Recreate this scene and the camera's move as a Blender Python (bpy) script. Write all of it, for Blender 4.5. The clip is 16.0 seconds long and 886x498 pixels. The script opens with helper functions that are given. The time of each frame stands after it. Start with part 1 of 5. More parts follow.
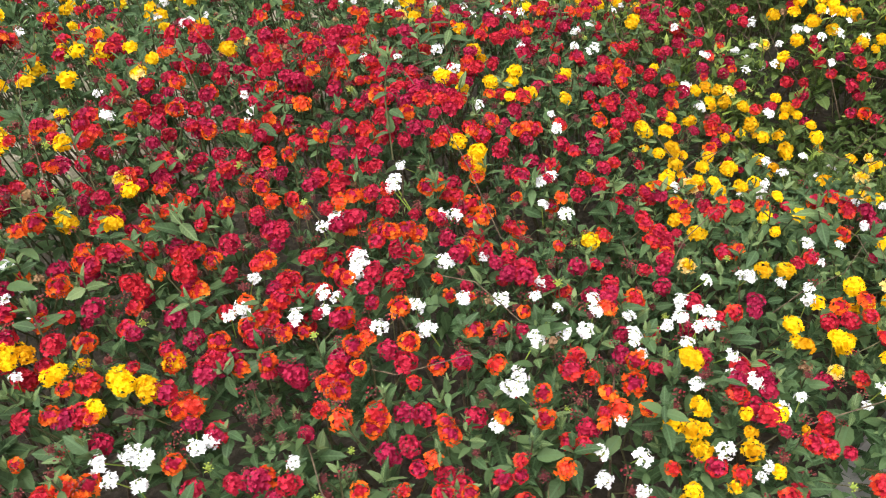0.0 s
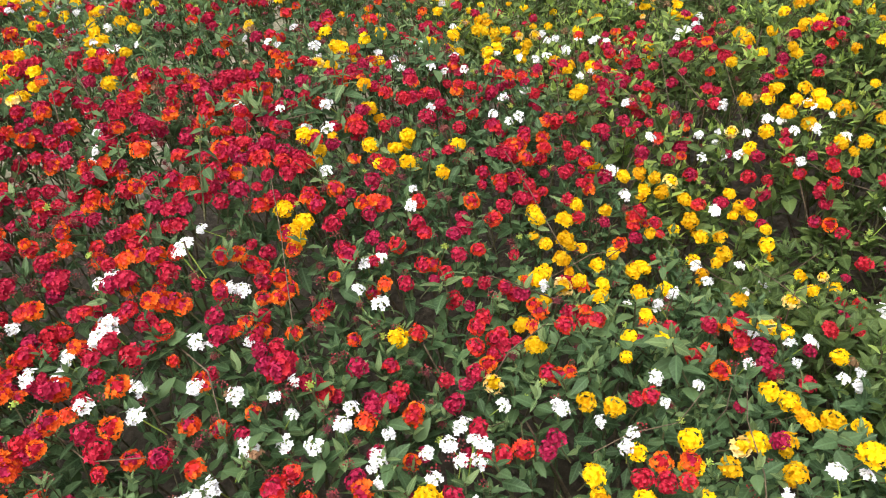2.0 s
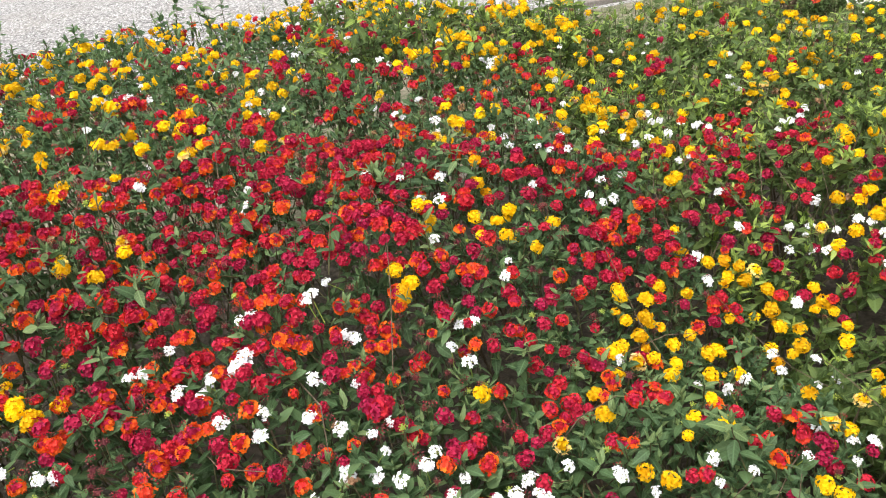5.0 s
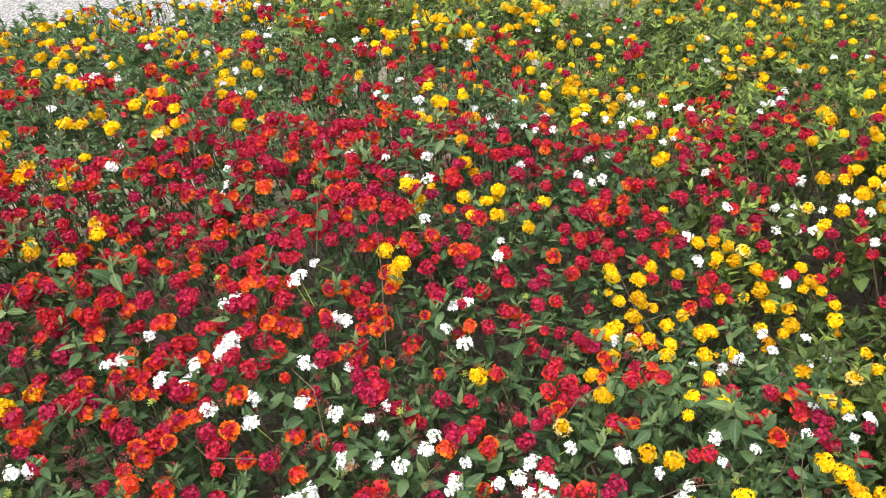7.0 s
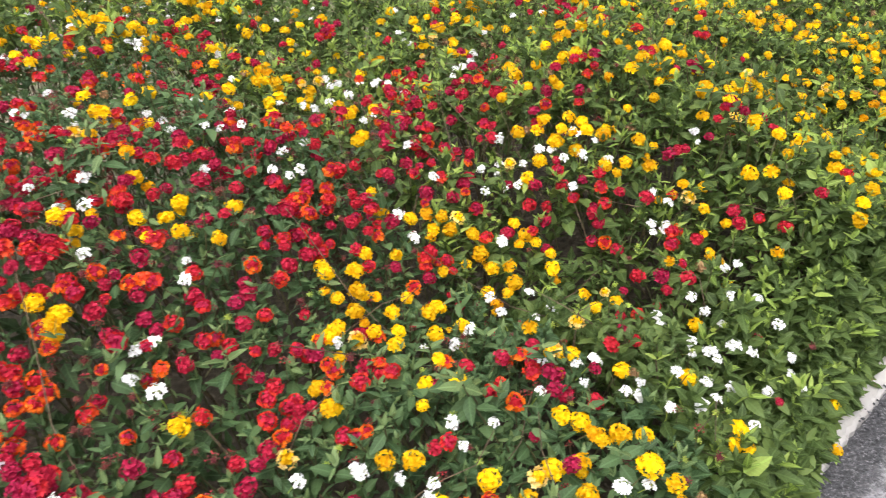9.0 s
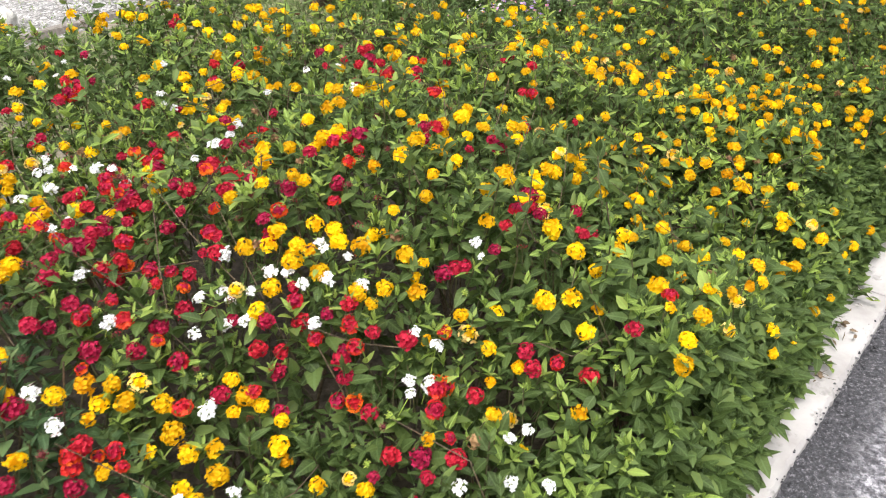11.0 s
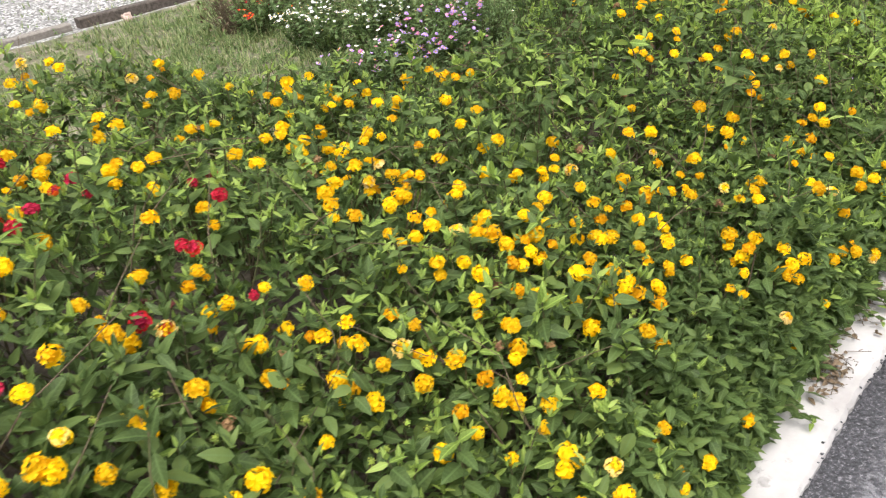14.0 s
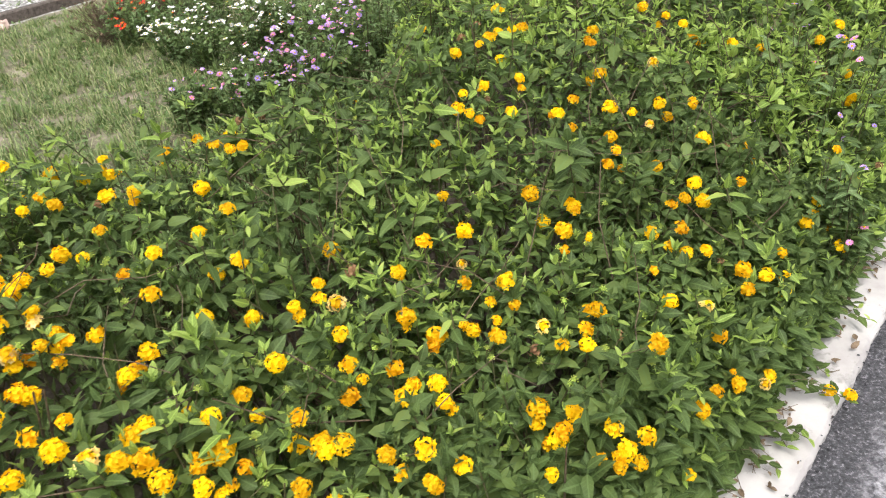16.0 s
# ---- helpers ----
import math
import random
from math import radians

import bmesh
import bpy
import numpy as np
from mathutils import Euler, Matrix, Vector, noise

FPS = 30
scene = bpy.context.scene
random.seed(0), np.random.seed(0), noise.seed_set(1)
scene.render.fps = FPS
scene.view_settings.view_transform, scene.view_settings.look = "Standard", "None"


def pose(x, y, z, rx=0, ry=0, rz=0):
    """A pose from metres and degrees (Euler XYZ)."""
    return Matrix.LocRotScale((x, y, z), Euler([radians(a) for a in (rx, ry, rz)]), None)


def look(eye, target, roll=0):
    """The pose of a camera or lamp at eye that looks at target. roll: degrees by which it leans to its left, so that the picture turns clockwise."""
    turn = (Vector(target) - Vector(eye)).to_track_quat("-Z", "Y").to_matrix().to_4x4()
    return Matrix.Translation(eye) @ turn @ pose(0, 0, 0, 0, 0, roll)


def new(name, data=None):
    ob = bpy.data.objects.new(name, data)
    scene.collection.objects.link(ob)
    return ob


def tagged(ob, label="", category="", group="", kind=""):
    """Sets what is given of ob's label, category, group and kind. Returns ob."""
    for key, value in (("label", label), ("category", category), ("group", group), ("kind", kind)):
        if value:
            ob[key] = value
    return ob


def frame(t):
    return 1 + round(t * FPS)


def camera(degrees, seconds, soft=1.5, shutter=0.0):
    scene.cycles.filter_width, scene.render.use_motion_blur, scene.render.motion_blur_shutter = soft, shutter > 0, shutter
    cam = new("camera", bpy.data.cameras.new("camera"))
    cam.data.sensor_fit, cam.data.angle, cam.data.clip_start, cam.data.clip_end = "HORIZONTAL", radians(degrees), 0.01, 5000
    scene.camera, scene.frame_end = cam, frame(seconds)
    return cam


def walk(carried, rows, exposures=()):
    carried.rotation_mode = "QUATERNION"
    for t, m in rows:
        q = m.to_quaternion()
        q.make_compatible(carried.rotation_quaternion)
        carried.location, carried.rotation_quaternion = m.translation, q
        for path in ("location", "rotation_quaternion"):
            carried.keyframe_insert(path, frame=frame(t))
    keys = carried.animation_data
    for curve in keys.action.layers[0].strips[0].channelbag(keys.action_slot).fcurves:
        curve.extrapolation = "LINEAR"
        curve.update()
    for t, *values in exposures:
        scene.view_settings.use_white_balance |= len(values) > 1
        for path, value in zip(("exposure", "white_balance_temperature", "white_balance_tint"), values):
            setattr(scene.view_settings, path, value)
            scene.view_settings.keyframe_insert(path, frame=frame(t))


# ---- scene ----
cam = camera(62.7, 16.0, 1.05, 0.2)
PATH = [
    (0, (0.166, -0.031, 1.409), (-0.154, 1.566, 0.247), -10.2),
    (0.5, (0.292, -0.003, 1.408), (-0.128, 1.573, 0.25), -10.0),
    (1, (0.398, 0.076, 1.373), (-0.093, 1.645, 0.233), -9.4),
    (1.5, (0.513, 0.188, 1.356), (-0.047, 1.757, 0.249), -8.9),
    (2, (0.582, 0.188, 1.368), (-0.041, 1.761, 0.3), -8.1),
    (2.5, (0.68, 0.119, 1.386), (-0.013, 1.684, 0.352), -7.5),
    (3, (0.698, 0.086, 1.423), (-0.064, 1.635, 0.413), -7.6),
    (3.5, (0.672, 0.09, 1.446), (-0.142, 1.622, 0.45), -7.8),
    (4, (0.656, 0.096, 1.465), (-0.192, 1.621, 0.488), -7.9),
    (4.2, (0.656, 0.097, 1.475), (-0.204, 1.623, 0.51), -7.8),
    (6.3, (0.616, 0.106, 1.488), (-0.295, 1.619, 0.548), -6.7),
    (6.5, (0.612, 0.107, 1.476), (-0.275, 1.626, 0.525), -6.5),
    (7, (0.588, 0.098, 1.451), (-0.211, 1.654, 0.48), -6.0),
    (7.5, (0.568, 0.099, 1.441), (-0.105, 1.707, 0.46), -5.8),
    (8, (0.565, 0.128, 1.428), (0.052, 1.789, 0.44), -6.0),
    (8.5, (0.581, 0.182, 1.41), (0.255, 1.874, 0.395), -6.6),
    (9, (0.659, 0.241, 1.382), (0.468, 1.933, 0.333), -7.2),
    (9.2, (0.72, 0.278, 1.373), (0.563, 1.966, 0.313), -7.1),
    (11.3, (1.064, 0.771, 1.311), (1.067, 2.492, 0.292), -5.9),
    (11.5, (1.12, 0.816, 1.307), (1.122, 2.54, 0.293), -5.9),
    (12, (1.281, 0.918, 1.317), (1.269, 2.644, 0.307), -6.0),
    (12.5, (1.363, 1.009, 1.296), (1.328, 2.733, 0.283), -6.4),
    (13, (1.444, 1.183, 1.283), (1.399, 2.904, 0.265), -6.6),
    (13.5, (1.525, 1.294, 1.279), (1.477, 3.011, 0.256), -6.8),
    (14, (1.668, 1.391, 1.264), (1.617, 3.105, 0.235), -7.1),
    (14.5, (1.843, 1.504, 1.271), (1.795, 3.215, 0.237), -7.4),
    (15, (1.932, 1.613, 1.245), (1.893, 3.318, 0.201), -7.6),
    (15.5, (2.018, 1.793, 1.235), (1.997, 3.488, 0.174), -7.7),
    (16, (2.098, 1.905, 1.231), (2.103, 3.587, 0.148), -8.2),
]
EXPOSURE = [(0.0, 0.61), (9.0, 0.62), (11.5, 0.62), (16.0, 0.64)]
walk(cam, [(t, look(eye, target, roll)) for t, eye, target, roll in PATH], EXPOSURE)

# ---- light ----
SUN_UP, SUN_ROUND = radians(68), radians(185)
world = bpy.data.worlds.new("overcast_sky")
world.use_nodes = True
scene.world = world
wn, wl = world.node_tree.nodes, world.node_tree.links
sky = wn.new("ShaderNodeTexSky")
sky.sky_type, sky.sun_disc = "NISHITA", False
sky.sun_elevation, sky.sun_rotation = SUN_UP, SUN_ROUND
sky.air_density, sky.dust_density, sky.ozone_density = 1.0, 6.0, 1.0
grey = wn.new("ShaderNodeHueSaturation")
grey.inputs["Saturation"].default_value = 0.25
wl.new(sky.outputs[0], grey.inputs["Color"])
wl.new(grey.outputs[0], wn["Background"].inputs["Color"])
wn["Background"].inputs["Strength"].default_value = 0.20
sun = new("sun", bpy.data.lights.new("sun", "SUN"))
sun.data.energy, sun.data.angle, sun.data.color = 1.1, radians(34), (1.0, 0.97, 0.93)
sun.matrix_world = look((0, 0, 0), (-math.sin(SUN_ROUND) * math.cos(SUN_UP), -math.cos(SUN_ROUND) * math.cos(SUN_UP), -math.sin(SUN_UP)))

# ---- materials ----
class Nodes:
    """Short hand for one node material."""

    def __init__(self, name, rough=0.6, spec=0.4):
        self.mat = bpy.data.materials.new(name)
        self.mat.use_nodes = True
        self.tree = self.mat.node_tree
        self.bsdf = self.tree.nodes["Principled BSDF"]
        self.bsdf.inputs["Roughness"].default_value = rough
        self.bsdf.inputs["Specular IOR Level"].default_value = spec

    def node(self, kind, **sockets):
        n = self.tree.nodes.new(kind)
        for key, value in sockets.items():
            n.inputs[key.replace("_", " ")].default_value = value
        return n

    def link(self, a, b):
        self.tree.links.new(a, b)

    def noise(self, scale, detail=4.0, rough=0.55, vector=None):
        n = self.node("ShaderNodeTexNoise", Scale=scale, Detail=detail, Roughness=rough)
        vector = vector or self.tree.nodes.new("ShaderNodeTexCoord").outputs["Object"]
        self.link(vector, n.inputs["Vector"])
        return n.outputs["Fac"]

    def ramp(self, value, stops):
        n = self.tree.nodes.new("ShaderNodeValToRGB")
        e = n.color_ramp.elements
        while len(e) < len(stops):
            e.new(0.5)
        for item, (place, colour) in zip(e, stops):
            item.position, item.color = place, (*colour, 1)
        self.link(value, n.inputs[0])
        return n.outputs[0]

    def mix(self, factor, a, b, blend="MIX"):
        n = self.tree.nodes.new("ShaderNodeMix")
        n.data_type, n.blend_type = "RGBA", blend
        for socket, value in ((n.inputs[0], factor), (n.inputs[6], a), (n.inputs[7], b)):
            if isinstance(value, bpy.types.NodeSocket):
                self.link(value, socket)
            else:
                socket.default_value = value if isinstance(value, float) else (*value, 1)
        return n.outputs[2]

    def math(self, kind, a, b=0.0, c=0.0):
        n = self.tree.nodes.new("ShaderNodeMath")
        n.operation = kind
        for socket, value in zip(n.inputs, (a, b, c)):
            if isinstance(value, bpy.types.NodeSocket):
                self.link(value, socket)
            else:
                socket.default_value = value
        return n.outputs[0]

    def colour(self, value):
        self.link(value, self.bsdf.inputs["Base Color"])

    def rough(self, value):
        self.link(value, self.bsdf.inputs["Roughness"])

    def bump(self, value, strength=0.4, distance=0.002):
        n = self.node("ShaderNodeBump", Strength=strength, Distance=distance)
        self.link(value, n.inputs["Height"])
        self.link(n.outputs[0], self.bsdf.inputs["Normal"])

    def thin(self, colour, share):
        """Lets light through a thin leaf or petal."""
        t = self.tree.nodes.new("ShaderNodeBsdfTranslucent")
        self.link(colour, t.inputs["Color"])
        m = self.tree.nodes.new("ShaderNodeMixShader")
        m.inputs[0].default_value = share
        self.link(self.bsdf.outputs[0], m.inputs[1])
        self.link(t.outputs[0], m.inputs[2])
        self.link(m.outputs[0], self.tree.nodes["Material Output"].inputs[0])

    def island(self):
        return self.tree.nodes.new("ShaderNodeNewGeometry").outputs["Random Per Island"]

    def random(self):
        return self.tree.nodes.new("ShaderNodeObjectInfo").outputs["Random"]


def leaf_material(name, dark, middle, light, single=False):
    n = Nodes(name, 0.5, 0.24)
    pick = n.random() if single else n.island()
    base = n.ramp(pick, [(0.0, dark), (0.62, middle), (1.0, light)])
    spots = n.noise(60, 3)
    base = n.mix(n.ramp(spots, [(0.35, (0, 0, 0)), (0.75, (0.35, 0.35, 0.35))]), base, light)
    uv = n.tree.nodes.new("ShaderNodeUVMap").outputs[0]
    split = n.tree.nodes.new("ShaderNodeSeparateXYZ")
    n.link(uv, split.inputs[0])
    side = n.math("ABSOLUTE", n.math("SUBTRACT", split.outputs[0], 0.5))
    rib = n.math("LESS_THAN", side, 0.03)
    along = n.math("SUBTRACT", n.math("MULTIPLY", split.outputs[1], 7.0), n.math("MULTIPLY", side, 5.0))
    vein = n.math("GREATER_THAN", n.math("SINE", n.math("MULTIPLY", along, 6.283)), 0.86)
    lines = n.math("MAXIMUM", rib, n.math("MULTIPLY", vein, 0.55))
    pale = tuple(min(1, c * 1.7 + 0.02) for c in middle)
    base = n.mix(n.math("MULTIPLY", lines, 0.55), base, pale)
    n.colour(base)
    n.bump(n.math("SUBTRACT", n.noise(240, 2), n.math("MULTIPLY", lines, 0.9)), 0.7, 0.0016)
    n.thin(base, 0.44)
    return n.mat


def petal_material(name, a, b, share=0.18):
    n = Nodes(name, 0.62, 0.2)
    base = n.ramp(n.island(), [(0.0, a), (1.0, b)])
    lift = n.tree.nodes.new("ShaderNodeHueSaturation")
    n.link(base, lift.inputs["Color"])
    n.link(n.math("MULTIPLY_ADD", n.random(), 0.40, 0.79), lift.inputs["Value"])
    n.link(n.math("MULTIPLY_ADD", n.random(), 0.02, 0.49), lift.inputs["Hue"])
    n.colour(lift.outputs[0])
    n.bump(n.noise(500, 2), 0.2, 0.0006)
    n.thin(lift.outputs[0], share)
    return n.mat


def plain_material(name, a, b, scale, rough=0.75, bump=0.3, distance=0.002):
    n = Nodes(name, rough, 0.3)
    grain = n.noise(scale, 6)
    base = n.mix(n.noise(scale * 0.13, 3), n.ramp(grain, [(0.3, a), (0.7, b)]), b, "MULTIPLY")
    base = n.mix(0.75, base, n.ramp(grain, [(0.3, a), (0.7, b)]))
    n.colour(base)
    n.bump(grain, bump, distance)
    return n.mat


LEAF_DEEP = leaf_material("deep_green_leaf", (0.042, 0.080, 0.034), (0.080, 0.146, 0.060), (0.17, 0.265, 0.105))
LEAF_FRESH = leaf_material("fresh_green_leaf", (0.048, 0.078, 0.025), (0.090, 0.143, 0.041), (0.19, 0.262, 0.072))
LEAF_TIP = leaf_material("young_leaf", (0.15, 0.24, 0.045), (0.26, 0.37, 0.075), (0.40, 0.50, 0.13))
LEAF_TIP_GREY = leaf_material("young_grey_green_leaf", (0.095, 0.155, 0.058), (0.165, 0.245, 0.095), (0.25, 0.34, 0.14))
LEAF_DEEP_ONE = leaf_material("deep_green_single_leaf", (0.039, 0.078, 0.032), (0.08, 0.152, 0.061), (0.15, 0.245, 0.097), True)
LEAF_FRESH_ONE = leaf_material("fresh_green_single_leaf", (0.043, 0.069, 0.02), (0.083, 0.130, 0.034), (0.167, 0.238, 0.058), True)
LEAF_TIP_ONE = leaf_material("young_single_leaf", (0.15, 0.24, 0.045), (0.26, 0.37, 0.075), (0.40, 0.50, 0.13), True)
STEM = plain_material("lantana_stem", (0.06, 0.075, 0.025), (0.14, 0.12, 0.06), 90)
WOOD = plain_material("woody_stem", (0.06, 0.042, 0.025), (0.20, 0.15, 0.095), 120)
CRIMSON = petal_material("crimson_petal", (0.33, 0.010, 0.036), (0.60, 0.027, 0.078), 0.26)
SCARLET = petal_material("scarlet_petal", (0.57, 0.021, 0.021), (0.77, 0.056, 0.038), 0.26)
ORANGE = petal_material("orange_petal", (0.72, 0.080, 0.012), (0.84, 0.18, 0.020), 0.28)
YELLOW = petal_material("golden_yellow_petal", (0.86, 0.530, 0.004), (0.92, 0.635, 0.008), 0.34)
AMBER = petal_material("amber_petal", (0.82, 0.41, 0.003), (0.88, 0.53, 0.005), 0.30)
CREAM = petal_material("pale_yellow_petal", (0.86, 0.62, 0.16), (0.90, 0.72, 0.30))
WHITE = petal_material("white_petal", (0.74, 0.74, 0.76), (0.84, 0.84, 0.84), 0.1)
MAROON = petal_material("dusky_red_bud", (0.12, 0.026, 0.028), (0.23, 0.07, 0.06), 0.05)
DUSKY = petal_material("opening_red_bud", (0.26, 0.02, 0.03), (0.42, 0.05, 0.05), 0.05)
LIME = petal_material("lime_green_bud", (0.22, 0.32, 0.05), (0.42, 0.48, 0.10), 0.05)
SPENT = petal_material("spent_floret", (0.16, 0.09, 0.045), (0.34, 0.20, 0.10), 0.05)
LILAC = petal_material("lilac_petal", (0.34, 0.21, 0.56), (0.55, 0.39, 0.73))
PINK = petal_material("pink_petal", (0.58, 0.18, 0.42), (0.72, 0.34, 0.56))
DRY_LEAF = plain_material("dry_leaf", (0.08, 0.055, 0.034), (0.25, 0.18, 0.115), 70)
SLEEPER = plain_material("dark_weathered_timber", (0.05, 0.040, 0.033), (0.15, 0.125, 0.108), 40, 0.85, 0.6, 0.006)
SLEEPER_PALE = plain_material("pale_weathered_timber", (0.16, 0.14, 0.12), (0.32, 0.29, 0.26), 40, 0.85, 0.6, 0.006)
PINK_STONE = plain_material("pinkish_stone", (0.42, 0.30, 0.26), (0.62, 0.48, 0.42), 30, 0.8, 0.5, 0.004)
PALE_STONE = plain_material("pale_limestone", (0.42, 0.40, 0.37), (0.66, 0.64, 0.60), 24, 0.85, 0.6, 0.006)
GRAVEL = Nodes("gravel_chip", 0.85, 0.3)
GRAVEL.colour(GRAVEL.ramp(GRAVEL.island(), [(0.0, (0.16, 0.155, 0.15)), (0.4, (0.34, 0.332, 0.32)), (1.0, (0.54, 0.528, 0.515))]))
GRAVEL.bump(GRAVEL.noise(120), 0.4, 0.002)
# near-black colour that paints the shade of a recess in the boulder
RECESS_SHADE = plain_material("dark_recess_shade", (0.012, 0.011, 0.010), (0.03, 0.028, 0.025), 30)


def grass_material():
    n = Nodes("grass_blade", 0.6, 0.3)
    base = n.ramp(n.island(), [(0.0, (0.09, 0.14, 0.045)), (0.45, (0.17, 0.24, 0.08)), (0.75, (0.25, 0.30, 0.12)), (1.0, (0.40, 0.37, 0.21))])
    n.colour(base)
    n.bump(n.noise(300), 0.2, 0.001)
    n.thin(base, 0.25)
    return n.mat


def ground_material():
    """Soil by the bed, grassy earth behind it, pale gravel past the timber edging."""
    n = Nodes("garden_ground", 0.92, 0.2)
    place = n.tree.nodes.new("ShaderNodeTexCoord").outputs["Object"]
    split = n.tree.nodes.new("ShaderNodeSeparateXYZ")
    n.link(place, split.inputs[0])
    v = n.math("MULTIPLY", n.math("SUBTRACT", split.outputs[1], split.outputs[0]), 0.70711)
    soil = n.ramp(n.noise(34, 8, 0.65), [(0.3, (0.035, 0.028, 0.020)), (0.55, (0.085, 0.068, 0.050)), (0.8, (0.17, 0.14, 0.11))])
    earth = n.ramp(n.noise(5.0, 10, 0.72), [(0.34, (0.10, 0.105, 0.06)), (0.52, (0.17, 0.155, 0.105)), (0.66, (0.33, 0.28, 0.225))])
    cells = n.node("ShaderNodeTexVoronoi", Scale=30.0)
    n.link(place, cells.inputs["Vector"])
    chips = n.ramp(cells.outputs["Color"], [(0.15, (0.15, 0.147, 0.142)), (0.5, (0.40, 0.39, 0.378)), (0.85, (0.54, 0.528, 0.515))])
    chips = n.mix(n.ramp(cells.outputs["Distance"], [(0.35, (0, 0, 0)), (0.75, (0.8, 0.8, 0.8))]), chips, (0.12, 0.115, 0.11))
    chips = n.mix(n.ramp(n.noise(0.9, 5), [(0.45, (0, 0, 0)), (0.7, (0.5, 0.5, 0.5))]), chips, (0.30, 0.28, 0.25))
    wobble = n.math("ADD", v, n.math("MULTIPLY", n.math("SUBTRACT", n.noise(2.0, 5), 0.5), 0.5))
    mixed = n.mix(n.ramp(n.math("MULTIPLY", wobble, 0.1), [(0.24, (0, 0, 0)), (0.29, (1, 1, 1))]), soil, earth)
    n.colour(n.mix(n.math("GREATER_THAN", v, 5.95), mixed, chips))
    n.bump(n.math("ADD", n.noise(45, 8, 0.7), n.math("MULTIPLY", cells.outputs["Distance"], -0.8)), 0.8, 0.012)
    return n.mat


def asphalt_material():
    n = Nodes("worn_asphalt", 0.85, 0.35)
    place = n.tree.nodes.new("ShaderNodeTexCoord").outputs["Object"]
    split = n.tree.nodes.new("ShaderNodeSeparateXYZ")
    n.link(place, split.inputs[0])
    cells = n.node("ShaderNodeTexVoronoi", Scale=110.0)
    n.link(place, cells.inputs["Vector"])
    grit = n.ramp(n.noise(48, 8, 0.78, place), [(0.38, (0.035, 0.035, 0.04)), (0.49, (0.20, 0.195, 0.215)), (0.58, (0.70, 0.68, 0.72))])
    stones = n.ramp(cells.outputs["Color"], [(0.2, (0.07, 0.07, 0.078)), (0.6, (0.30, 0.295, 0.315)), (0.9, (0.62, 0.61, 0.65))])
    base = n.mix(0.28, grit, stones)
    base = n.mix(n.ramp(n.noise(9, 5, 0.6, place), [(0.35, (0, 0, 0)), (0.7, (0.45, 0.45, 0.45))]), base, (0.055, 0.055, 0.062))
    v = n.math("MULTIPLY", n.math("SUBTRACT", split.outputs[1], split.outputs[0]), 0.70711)
    edge = n.math("ADD", v, n.math("MULTIPLY", n.math("SUBTRACT", n.noise(14, 4, 0.6, place), 0.5), 0.07))
    seam = n.ramp(n.math("ADD", edge, 0.5), [(0.40, (0, 0, 0)), (0.45, (0.66, 0.66, 0.66)), (0.48, (0.93, 0.93, 0.93))])
    tar = n.ramp(n.noise(110, 7, 0.75, place), [(0.38, (0.02, 0.02, 0.023)), (0.54, (0.06, 0.06, 0.066)), (0.64, (0.26, 0.25, 0.27))])
    n.colour(n.mix(seam, base, tar))
    n.bump(n.math("ADD", n.noise(140, 6, 0.7, place), cells.outputs["Distance"]), 0.9, 0.006)
    return n.mat


def kerb_material():
    n = Nodes("worn_white_paint", 0.7, 0.35)
    coat = n.ramp(n.noise(7, 6, 0.6), [(0.28, (0.29, 0.27, 0.26)), (0.62, (0.46, 0.44, 0.43))])
    bare = n.ramp(n.noise(50, 5), [(0.3, (0.20, 0.19, 0.18)), (0.7, (0.38, 0.365, 0.35))])
    chipped = n.ramp(n.noise(13, 9, 0.68), [(0.57, (0, 0, 0)), (0.63, (0.9, 0.9, 0.9))])
    n.colour(n.mix(chipped, coat, bare))
    n.bump(n.math("SUBTRACT", n.noise(90, 6), n.math("MULTIPLY", chipped, 0.5)), 0.4, 0.003)
    return n.mat


GRASS = grass_material()
STRAW = plain_material("dry_straw", (0.26, 0.21, 0.14), (0.50, 0.43, 0.30), 60)
GROUND = ground_material()
ASPHALT = asphalt_material()
KERB = kerb_material()

# ---- plan: u runs along the kerb, v away from the road ----
R2 = math.sqrt(2)


def xy(u, v):
    return (u - v) / R2, (u + v) / R2


def front(u):
    return np.interp(u, [1.05, 1.6, 1.9, 2.5, 3.0, 3.4, 3.75, 4.1, 4.6], [-0.16, 0.0, 0.045, 0.09, 0.12, 0.135, 0.135, 0.12, 0.125])


def back(u):
    return np.interp(u, [0.5, 1.2, 1.8, 2.3, 2.6, 2.9, 3.1, 3.4, 3.66, 3.9, 4.15, 4.4, 4.9, 7.0], [3.1, 3.0, 2.9, 2.75, 2.5, 2.15, 1.85, 1.55, 1.42, 1.32, 1.35, 1.6, 2.15, 2.8])


